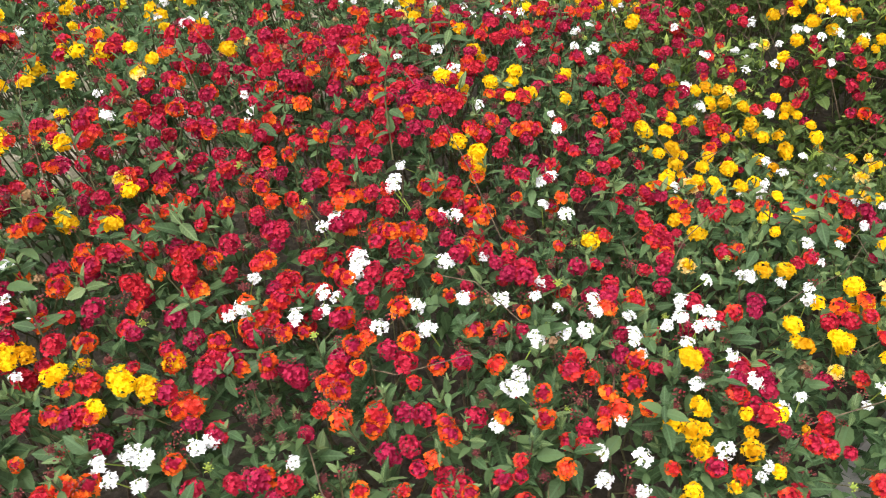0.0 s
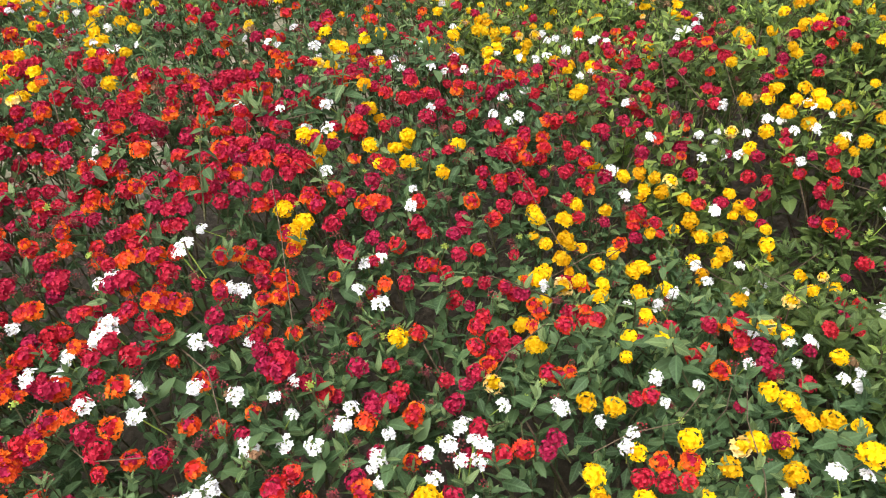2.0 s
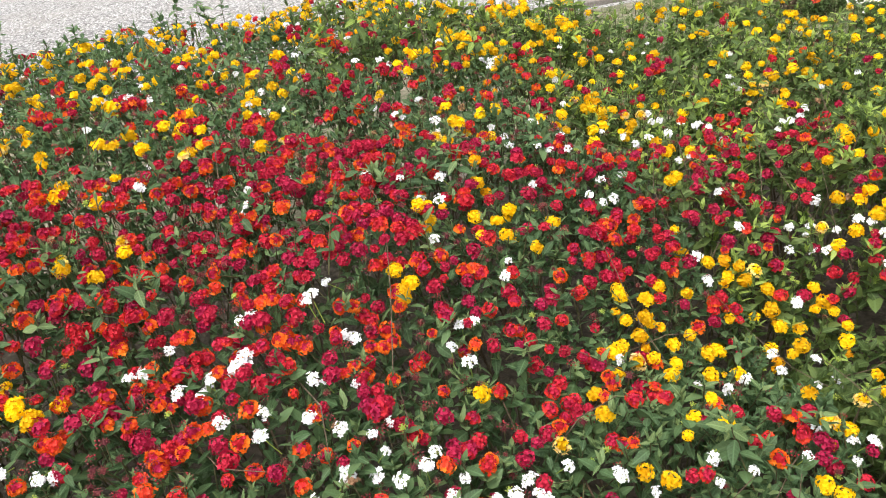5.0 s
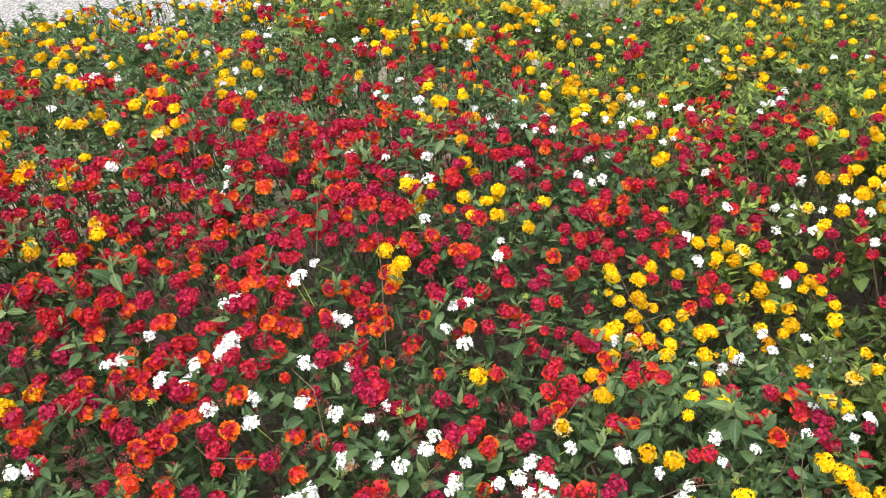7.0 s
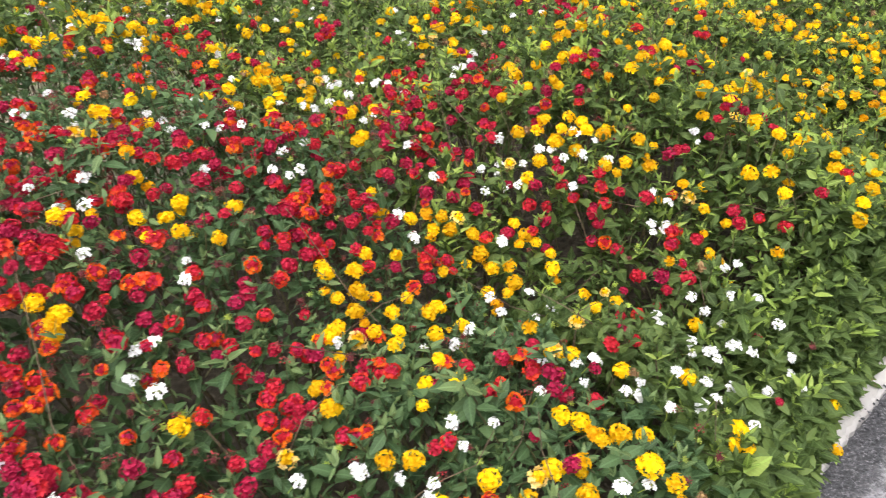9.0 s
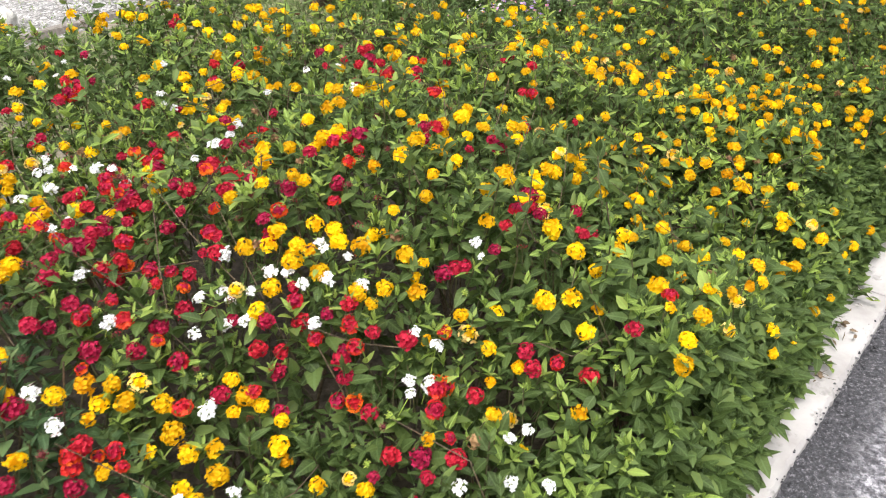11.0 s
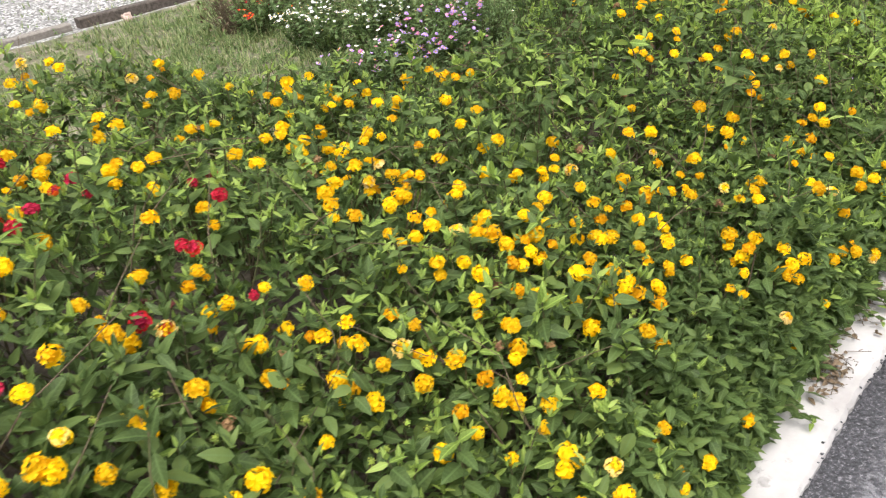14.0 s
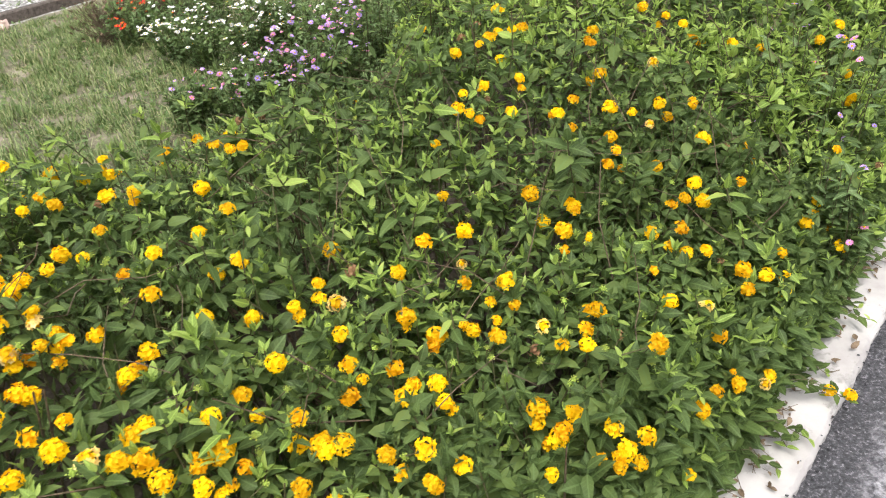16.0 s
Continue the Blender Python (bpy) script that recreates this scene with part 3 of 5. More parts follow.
def slope(u, v):
    """The canopy's upward normal, in world directions."""
    e = 0.04
    du, dv = (canopy(u + e, v) - canopy(u - e, v)) / (2 * e), (canopy(u, v + e) - canopy(u, v - e)) / (2 * e)
    dx, dy = (du - dv) / R2, (du + dv) / R2
    return Vector((-dx, -dy, 1.0)).normalized()


def put_head(shrub, kind, u, v, rng, lift=0.012, scale=1.0):
    z = float(canopy(u, v)) + lift
    n = (slope(u, v) * 0.5 + Vector((0.12, -0.38, 0.65)) + Vector(rng.normal(0, 0.26, 3))).normalized()
    turn = n.to_track_quat("Z", "Y").to_matrix().to_4x4() @ Matrix.Rotation(rng.uniform(0, 6.28), 4, "Z")
    size = scale * rng.triangular(0.52, 0.95, 1.12) * (0.99 if kind in ("crimson", "scarlet", "orange") else 1)
    meshes = FAR_HEADS[kind] if v > 1.25 and kind in FAR_HEADS else HEADS[kind]
    m = Matrix.Translation((*xy(u, v), z)) @ turn @ Matrix.Scale(size, 4)
    part("flower_head" if kind not in ("bud", "lime") else "bud", meshes[rng.integers(len(meshes))], shrub, m, HEAD_LABELS[kind])


STEP_U, STEP_V = 0.6, 0.55
NEAR_U, NEAR_V = (0.0, 4.6), 1.2


def shoots(u0, v0, density, rng):
    """Shoot tips over one shrub's share of the bed."""
    n = rng.poisson(density * STEP_U * STEP_V * (1.7 if v0 < 0.5 else 1.0))
    u, v = rng.uniform(u0 - STEP_U / 2, u0 + STEP_U / 2, n), rng.uniform(v0 - STEP_V / 2, v0 + STEP_V / 2, n)
    lo = np.where(v0 < 0.5, front(u) + 0.005, v0 - STEP_V / 2)
    if v0 < 0.5:
        v = lo + (v0 + STEP_V / 2 - lo) * rng.random(n)
    keep = (v < back(u) - 0.01) & (v > front(u))
    return u[keep], v[keep]


def lantana(u0, v0, reds, extra, pale, yellow, white, orange, crimson=()):
    """One shrub of the bed: woody stems, leafy shoots, its flower heads at their places and the rest of its bloom strewn by number."""
    rng = np.random.default_rng(int(1000 + u0 * 170 + v0 * 9100))
    deep = u0 < 1.0 or (u0 < 1.4 and v0 < 2) or (u0 < 1.8 and reds > 20 and v0 < 0.8)
    base = Vector((*xy(u0, v0), 0.085))
    colours = [("red and orange", reds + len(orange)), ("golden yellow", len(yellow) + extra), ("white", len(white))]
    colours.sort(key=lambda c: -c[1])
    names = [c for c, k in colours if k > 3] or ["a few yellow"]
    shrub = tagged(new("lantana_shrub"), f"{'dark' if deep else 'fresh'} green lantana shrub flowering {' and '.join(names[:2])}", "shrub", "lantana shrubs in the bed")
    shrub.location = base

    # leafy shoots: pairs of crossed leaves down each tip
    pieces, stems = [], []
    thick = 0.62 if v0 > 1.9 or u0 > 4.9 or u0 < -1 else 1.0
    rim = v0 + 0.7 > float(back(u0))
    for layer, density in ((0, 860 * thick), (1, 480 * thick), (2, 800), (3, 55 if rim or u0 > 4.3 else 26)):
        if layer == 2 and v0 > 0.5:
            continue
        u, v = shoots(u0, v0, density, rng)
        if layer == 2:
            v = front(u) + 0.005 + rng.exponential(0.06, len(u)) + 0.02 * np.sin(u * 23) ** 2
        n = len(u)
        if not n:
            continue
        shape = LEAF_LOW if layer == 1 or u0 < -1 else LEAF_MIDDLE if layer == 2 or v0 > 1.2 or u0 > 4.6 else LEAF_FULL
        fresh_tip = np.sin(7 * u + 2 * v) + np.sin(9 * v - 3 * u) + rng.normal(0, 1.0, n) > (-1.3 if u0 > 4.2 else -1.0 if v0 > 0.8 and u0 > 1.4 else 0.0)
        proud = rng.random(n) ** 6 * 0.06
        drop_by = rng.normal(-0.018, 0.02, n) + proud if layer == 0 else rng.uniform(-0.17, -0.06, n)
        hollow_here = np.clip(np.sin(31 * u + 3 * np.sin(17 * v)) * np.sin(29 * v + 2 * np.sin(13 * u)) - 0.25, 0, 1)
        drop_by = drop_by - 0.05 * hollow_here
        if layer == 3:
            drop_by = 0.02 + np.minimum(rng.exponential(0.045 if rim else 0.025, n), 0.13)
        if layer == 2:
            drop_by = -(canopy(u, v) - 0.115) * rng.random(n)
        z = canopy(u, v) + drop_by
        z = np.maximum(z, 0.115)
        x, y = xy(u, v)
        tip = np.stack([x, y, z], -1)
        turn = rng.uniform(0, 6.28, n)
        lean = rng.normal(0, 0.22, (n, 2)) + np.stack([np.full(n, 0.05), np.full(n, -0.10)], -1)
        grown = rng.uniform(0.7, 1.3, n) * (1.0 if deep else 1.15) / (0.85 if thick < 1 else 1.0)
        for k, (drop, length, up, odd) in enumerate(((0.0, 0.012, 1.0, 0), (0.006, 0.019, 0.70, 1), (0.017, 0.026, 0.35, 0), (0.032, 0.031, 0.05, 1), (0.055, 0.030, 0.0, 0), (0.085, 0.030, 0.0, 1))):
            if (layer == 1 and k == 0) or (layer < 3 and k > 3):
                continue
            for half in (0, 1):
                yaw = turn + odd * 1.5708 + half * 3.1416 + rng.normal(0, 0.25, n)
                pitch = up + rng.normal(0.05, 0.5, n)
                size = length * grown * rng.uniform(0.8, 1.2, n) * (1.15 if layer else 1.0)
                if k < 2:
                    size = size * 1.15
                node = tip.copy()
                node[:, :2] -= lean * drop
                node[:, 2] -= drop * 1.1
                vv, tt_, uu = lay_leaves(node, yaw, pitch, rng.normal(0, 0.42, n), size, rng, shape)
                if k < 2:
                    vv = vv.reshape(n, -1, 3)
                    axis = vv[:, -1:] - vv[:, :1]
                    along = ((vv - vv[:, :1]) * axis).sum(-1, keepdims=True) / ((axis**2).sum(-1, keepdims=True) + 1e-12)
                    spine = vv[:, :1] + along * axis
                    vv = (spine + (vv - spine) * 0.72).reshape(-1, 3)
                bright = np.repeat(fresh_tip & (k < (3 if layer == 3 or u0 > 4.2 else 2)) & (layer in (0, 3)), len(shape[1]))
                pieces.append((vv, tt_, bright.astype(int), uu))
        for i in range(0, n, 1 if layer == 3 else 2):
            if v[i] < 0.24:
                continue
            foot = tip[i] - np.array([lean[i, 0] * 0.14, lean[i, 1] * 0.14, 0.13])
            foot[2] = max(foot[2], 0.08)
            stems.append(tube([tip[i], tip[i] * 0.6 + foot * 0.4 + rng.normal(0, 0.004, 3), foot], 0.0014, 3, 0, 1.2))
    v, t, s, w = joined(pieces)
    foliage = part("foliage", mesh_from("foliage", v - np.array(base), t, [LEAF_DEEP if deep else LEAF_FRESH, LEAF_TIP_GREY if deep else LEAF_TIP], s, w), shrub)
    tagged(foliage, kind="stuff")

    # woody stems from the root to the canopy, a few bare twigs over it
    for i in range(8):
        a, b = rng.uniform(-0.3, 0.3), rng.uniform(-0.27, 0.27)
        if v0 + b < front(u0 + a) + 0.05 or v0 + b > back(u0 + a) - 0.05:
            continue
        top_z = float(canopy(u0 + a, v0 + b)) + (0.05 if i < 2 else -0.05)
        root = np.array([*xy(u0 + a * 0.2, max(v0 + b * 0.2, 0.24)), 0.06])
        end = np.array([*xy(u0 + a, v0 + b), top_z])
        mid = root * 0.45 + end * 0.55 + np.array([*rng.normal(0, 0.03, 2), 0.02])
        v, t, s, w = tube([root, mid, end], 0.005 if i >= 2 else 0.0035, 5, 0, 0.35)
        part("woody_stem", mesh_from("woody_stem", v - np.array(base), t, [WOOD]), shrub)
    for i in range(6 if 1.0 < u0 < 5 and v0 < 1.5 else 2):
        a, b = rng.uniform(-0.3, 0.3), rng.uniform(-0.25, 0.25)
        c, d = a + rng.normal(0, 0.12), b + rng.normal(0, 0.11)
        if min(v0 + b, v0 + d) < front(u0) + 0.12 or max(v0 + b, v0 + d) > back(u0) - 0.06:
            continue
        one, two = (np.array([*xy(u0 + p, v0 + q), float(canopy(u0 + p, v0 + q)) + h]) for p, q, h in ((a, b, -0.04), (c, d, rng.uniform(0.03, 0.10))))
        v, t, s, w = tube([one, one * 0.5 + two * 0.5 + rng.normal(0, 0.016, 3), two], 0.0014, 4, 0, 0.5)
        part("twig", mesh_from("twig", v - np.array(base), t, [WOOD]), shrub)
    for i in range(10 if u0 > 1.8 else 4 if u0 > 1 else 2):
        a, b = rng.uniform(-0.3, 0.3), rng.uniform(-0.27, 0.27)
        way, far = rng.uniform(0, 6.28), rng.uniform(0.12, 0.30)
        points = []
        for share, h in ((0, -0.03), (0.35, 0.012), (0.7, 0.03), (1, rng.uniform(0.02, 0.09))):
            p, q = u0 + a + far * share * math.cos(way) + rng.normal(0, 0.008), v0 + b + far * share * math.sin(way) + rng.normal(0, 0.008)
            if front(p) + 0.1 < q < back(p) - 0.06:
                points.append((*xy(p, q), float(canopy(p, q)) + h))
        if len(points) == 4:
            stems.append(tube(points, 0.0012, 4, 1, 0.5))
    if stems:
        v, t, s, w = joined(stems)
        tagged(part("stem_growth", mesh_from("stem_growth", v - np.array(base), t, [STEM, WOOD], s), shrub), kind="stuff")

    # single leaves that stand clear of the mass
    if NEAR_U[0] - 0.4 <= u0 <= NEAR_U[1] and v0 < NEAR_V:
        u, v = shoots(u0, v0, 330, rng)
        for a, b in zip(u[:42], v[:42]):
            z = float(canopy(a, b)) + rng.uniform(-0.02, 0.012)
            m = Matrix.Translation((*xy(a, b), z)) @ Matrix.Rotation(rng.uniform(0, 6.28), 4, "Z") @ Matrix.Rotation(rng.normal(0.25, 0.35), 4, "X") @ Matrix.Rotation(rng.normal(0, 0.3), 4, "Y")
            part("leaf", SINGLE[deep][rng.integers(4)], shrub, m @ Matrix.Scale(rng.uniform(0.020, 0.032), 4))

    # dusky sprays of young buds among the red bloom
    if reds > 10:
        n = int(reds * 0.45)
        u, v = rng.uniform(u0 - STEP_U / 2, u0 + STEP_U / 2, n), rng.uniform(v0 - STEP_V / 2, v0 + STEP_V / 2, n)
        keep = (v > front(u) + 0.04) & (v < back(u) - 0.05)
        u, v = u[keep], v[keep]
        n = len(u)
        x, y = xy(u, v)
        at = np.stack([x, y, canopy(u, v) + rng.normal(0.006, 0.012, n)], -1)
        sv, st, ss, sw = SPRAY
        turn, size = rng.uniform(0, 6.28, n), rng.uniform(0.5, 0.85, n)
        c, s = np.cos(turn)[:, None], np.sin(turn)[:, None]
        vx, vy = sv[None, :, 0] * c - sv[None, :, 1] * s, sv[None, :, 0] * s + sv[None, :, 1] * c
        vs = np.stack([vx, vy, np.repeat(sv[None, :, 2], n, 0)], -1) * size[:, None, None] + at[:, None] - np.array(base)
        ts = (st[None] + (np.arange(n) * len(sv))[:, None, None]).reshape(-1, 3)
        tagged(part("bud_growth", mesh_from("bud_growth", vs.reshape(-1, 3), ts, [MAROON, DUSKY, STEM], np.tile(ss, n), None, False), shrub, None, "dusky red sprays of young buds"), kind="stuff")

    # bloom
    for u, v, *h in yellow:
        kind = rng.choice(["yellow", "amber", "cream"], p=[0.84, 0.09, 0.07])
        put_head(shrub, kind, u, v, rng, 0.014 + sum(h), 1.0)
        if rng.random() < 0.32:
            put_head(shrub, rng.choice(["amber", "yellow"]), u + rng.normal(0, 0.016), v + rng.normal(0, 0.016), rng, -0.006 + sum(h), 0.8)
    for u, v, *h in white:
        put_head(shrub, "white", u, v, rng, 0.016 + sum(h), 0.88)
        if rng.random() < 0.2:
            put_head(shrub, "white", u + rng.normal(0, 0.016), v + rng.normal(0, 0.016), rng, 0.004, 0.8)
    for u, v, *h in orange:
        put_head(shrub, "orange", u, v, rng, 0.014 + sum(h))
    for u, v, *h in crimson:
        put_head(shrub, rng.choice(["crimson", "scarlet"], p=[0.8, 0.2]), u, v, rng, 0.014 + sum(h))
    taken = [place[:2] for place in (*yellow, *white, *orange, *crimson)]

    def free_place():
        for _ in range(30):
            u, v = rng.uniform(u0 - STEP_U / 2, u0 + STEP_U / 2), rng.uniform(v0 - STEP_V / 2, v0 + STEP_V / 2)
            if v0 < 0.5:
                v = rng.uniform(front(u) + 0.04, v0 + STEP_V / 2)
            if front(u) + 0.03 < v < back(u) - 0.05 and all((u - a) ** 2 + (v - b) ** 2 > 0.00042 for a, b in taken):
                return u, v
        return None

    strewn = ["red"] * reds + ["gold"] * extra + ["white"] * pale + ["bud"] * (reds // 3) + ["lime"] * ((6 + len(yellow) // 2) if v0 < 1.8 and u0 > -1 else 0) + ["spent"] * 3
    last = None
    for what in strewn:
        place = free_place()
        if place is None:
            continue
        if what in ("red", "gold", "white") and last is not None and rng.random() < 0.5:
            a, r = rng.uniform(0, 6.28), rng.uniform(0.019, 0.030)
            near = (last[0] + r * math.cos(a), last[1] + r * math.sin(a))
            if front(near[0]) + 0.03 < near[1] < back(near[0]) - 0.05:
                place = near
        if what == "red" and u0 > 1.0 and place[1] < front(place[0]) + 0.20:
            continue
        last = place if what in ("red", "gold", "white") else None
        u, v = place
        if what == "red":
            kind = rng.choice(["crimson", "scarlet", "orange"], p=[0.46, 0.32, 0.22])
        else:
            kind = rng.choice(["yellow", "amber"], p=[0.86, 0.14]) if what == "gold" else what
        if what in ("red", "gold", "white"):
            taken.append(place)
        put_head(shrub, kind, u, v, rng, rng.normal(0.006, 0.014), 1.0 if what != "gold" else 1.02)
    return shrub


# ---- the bed ----
lantana(-0.7, 0.35, 60, 0, 0,
        [],
        [],
        [],
        [])
lantana(-0.1, 0.35, 310, 0, 0,
        [(0.18, 0.6), (0.12, 0.61), (0.12, 0.6), (0.14, 0.59), (0.14, 0.58)],
        [(0.15, 0.5), (0.06, 0.54), (0.09, 0.53), (0.1, 0.52), (0.06, 0.52), (0.08, 0.5)],
        [(0.17, 0.54), (0.18, 0.6), (0.04, 0.62), (-0.01, 0.6), (0.04, 0.53), (0.02, 0.54), (0.12, 0.5), (0.19, 0.42)],
        [])
lantana(0.5, 0.35, 300, 0, 0,
        [(0.79, 0.49), (0.74, 0.14), (0.7, 0.16), (0.66, 0.2), (0.62, 0.21), (0.63, 0.19), (0.71, 0.25), (0.67, 0.13), (0.68, 0.1), (0.62, 0.12), (0.58, 0.15)],
        [(0.8, 0.6), (0.77, 0.57), (0.79, 0.54), (0.62, 0.6), (0.44, 0.59), (0.43, 0.58), (0.45, 0.6), (0.39, 0.57), (0.39, 0.61), (0.34, 0.6), (0.46, 0.49), (0.4, 0.49), (0.45, 0.46), (0.52, 0.47), (0.54, 0.53), (0.6, 0.52), (0.6, 0.42), (0.63, 0.44), (0.61, 0.39), (0.66, 0.37), (0.62, 0.35), (0.71, 0.35), (0.67, 0.31), (0.68, 0.32), (0.59, 0.36), (0.68, 0.39), (0.74, 0.31), (0.8, 0.33), (0.8, 0.3), (0.79, 0.27), (0.77, 0.28), (0.77, 0.31), (0.73, 0.27), (0.68, 0.22), (0.76, 0.22), (0.73, 0.2)] + [(0.75, 0.18), (0.5, 0.35), (0.48, 0.35), (0.47, 0.32, 0.04), (0.57, 0.25), (0.8, 0.14), (0.75, 0.14), (0.22, 0.41), (0.56, 0.44), (0.55, 0.37), (0.52, 0.24), (0.56, 0.21), (0.5, 0.22), (0.67, 0.11), (0.64, 0.15)],
        [(0.52, 0.59), (0.54, 0.58), (0.53, 0.59), (0.36, 0.49), (0.38, 0.49), (0.31, 0.58), (0.43, 0.42), (0.31, 0.45), (0.44, 0.5), (0.49, 0.38), (0.75, 0.37), (0.76, 0.38), (0.66, 0.59), (0.64, 0.59), (0.68, 0.6), (0.66, 0.53), (0.73, 0.5), (0.5, 0.43), (0.53, 0.41), (0.24, 0.56), (0.32, 0.41, -0.02), (0.33, 0.4), (0.33, 0.41), (0.29, 0.42), (0.24, 0.61), (0.42, 0.46), (0.38, 0.34, 0.02), (0.49, 0.3), (0.45, 0.33), (0.51, 0.32), (0.58, 0.28), (0.58, 0.26), (0.61, 0.24), (0.28, 0.62), (0.27, 0.55), (0.33, 0.56)] + [(0.3, 0.33), (0.26, 0.35), (0.35, 0.34), (0.53, 0.47), (0.57, 0.41), (0.65, 0.29), (0.62, 0.27), (0.47, 0.25), (0.47, 0.25), (0.58, 0.18), (0.36, 0.29)],
        [])
lantana(1.1, 0.35, 75, 0, 0,
        [(1.36, 0.62), (1.24, 0.58), (1.19, 0.56), (1.13, 0.58), (1.16, 0.61), (1.12, 0.61), (1.29, 0.56), (1.26, 0.55), (1.13, 0.53), (1.09, 0.52), (1.14, 0.49), (1.17, 0.52), (1.3, 0.51), (1.23, 0.5), (1.14, 0.38, 0.04), (1.14, 0.34, 0.02), (1.11, 0.38), (1.36, 0.4), (1.32, 0.33), (1.33, 0.32), (1.34, 0.31), (1.35, 0.3), (1.39, 0.23), (0.97, 0.42), (0.98, 0.47), (1.06, 0.55), (1.08, 0.56), (0.87, 0.37), (0.97, 0.3), (1, 0.28), (1.07, 0.34), (1.24, 0.23), (1.26, 0.21), (1.26, 0.19), (1.26, 0.17), (1.29, 0.16)] + [(1.06, 0.2), (0.99, 0.22), (1.12, 0.17), (1.15, 0.17), (1.2, 0.16), (0.91, 0.19), (0.92, 0.22), (0.96, 0.17), (0.96, 0.16), (1.04, 0.17), (1.02, 0.13), (1.08, 0.15), (0.97, 0.1), (0.96, 0.05), (1.02, 0.05), (0.9, 0.14), (0.91, 0.07), (1.2, 0.05, 0.04), (1.25, 0.04), (1.31, 0.13), (1.14, 0.1)],
        [(0.82, 0.6), (0.81, 0.29), (0.86, 0.33), (0.93, 0.3), (0.97, 0.27), (1.13, 0.26), (1.08, 0.29), (1.18, 0.47), (1.24, 0.46), (1.3, 0.49), (1.39, 0.5), (1.29, 0.31), (1.34, 0.28), (1.37, 0.27), (1.32, 0.25), (1.36, 0.2), (1.37, 0.18), (1.24, 0.27), (0.98, 0.23), (1, 0.24), (1.06, 0.53), (0.98, 0.04), (1.01, 0.03), (0.91, 0.08), (0.98, 0.08), (1.1, 0.08), (1.39, 0.14), (1.17, 0.07), (1.2, 0.05)],
        [(0.82, 0.49), (1.02, 0.5), (1.02, 0.48), (1.04, 0.55), (0.99, 0.46), (0.96, 0.35), (0.98, 0.35)],
        [(0.99, 0.61), (1.05, 0.6), (0.95, 0.6), (0.94, 0.56), (0.97, 0.56), (1, 0.55), (1.02, 0.53), (0.91, 0.57), (0.9, 0.53), (0.84, 0.56), (0.92, 0.52), (0.93, 0.5), (1.03, 0.43), (0.95, 0.36), (0.86, 0.4), (0.84, 0.39), (0.81, 0.37), (0.82, 0.41), (0.88, 0.26), (0.9, 0.27), (1.12, 0.37), (1.17, 0.22), (1.31, 0.22), (1.36, 0.26), (1.2, 0.39), (1.25, 0.36)])
lantana(1.7, 0.35, 14, 2, 0,
        [(1.74, 0.61, 0.05), (1.83, 0.6), (1.77, 0.55), (1.46, 0.62), (1.42, 0.62), (1.57, 0.6), (1.54, 0.59), (1.58, 0.58), (1.59, 0.55), (1.56, 0.52), (1.46, 0.59), (1.49, 0.57), (1.47, 0.54), (1.42, 0.51, 0.03), (1.41, 0.53), (1.56, 0.44), (1.6, 0.42), (1.53, 0.39), (1.8, 0.52), (1.83, 0.48), (1.87, 0.5), (1.9, 0.59), (1.98, 0.29, 0.05), (1.97, 0.29, -0.02), (1.94, 0.32), (1.93, 0.24, 0.03), (1.93, 0.41, -0.08), (1.86, 0.37), (1.87, 0.32), (1.87, 0.21), (1.68, 0.33, 0.03), (1.79, 0.31), (1.83, 0.31, -0.04), (1.82, 0.42), (1.67, 0.26, -0.03), (1.45, 0.37)] + [(1.86, 0.05), (1.49, 0.07), (1.48, 0.05), (1.97, 0.56), (1.94, 0.55), (1.97, 0.45), (1.75, 0.61), (1.86, 0.53), (1.77, 0.52), (1.86, 0.42), (1.85, 0.4)],
        [(1.72, 0.62), (1.41, 0.55), (1.47, 0.5), (1.45, 0.43), (1.51, 0.61), (1.78, 0.44), (1.79, 0.41), (1.72, 0.4), (1.74, 0.38), (1.71, 0.39), (1.81, 0.26), (1.78, 0.27), (1.73, 0.23), (1.76, 0.19), (1.68, 0.28), (1.68, 0.25), (1.61, 0.31), (1.45, 0.12), (1.52, 0.15), (1.59, 0.14), (1.5, 0.12), (1.65, 0.1), (1.73, 0.07), (1.71, 0.09), (1.68, 0.15), (1.67, 0.18), (1.63, 0.21), (1.63, 0.19), (1.59, 0.22), (1.75, 0.14), (1.73, 0.1), (1.47, 0.18), (1.62, 0.24), (1.54, 0.07), (1.94, 0.45), (1.8, 0.6)] + [(1.7, 0.58), (1.75, 0.59), (1.75, 0.6), (1.78, 0.55)],
        [],
        [(1.65, 0.61), (1.63, 0.6), (1.69, 0.6), (1.54, 0.34), (1.62, 0.39), (1.58, 0.33), (1.47, 0.26), (1.49, 0.3), (1.65, 0.38), (1.66, 0.5), (1.69, 0.57), (1.67, 0.34), (1.66, 0.32), (1.63, 0.32), (1.43, 0.28), (1.71, 0.32), (1.7, 0.3), (1.79, 0.34), (1.9, 0.46), (1.88, 0.47), (1.91, 0.45), (1.9, 0.27), (1.91, 0.22), (1.88, 0.3), (1.89, 0.32), (1.72, 0.57), (1.75, 0.55), (1.66, 0.08), (1.98, 0.42), (1.95, 0.42), (1.7, 0.62), (1.82, 0.42), (1.74, 0.49), (1.76, 0.44), (1.73, 0.53), (1.98, 0.19)])
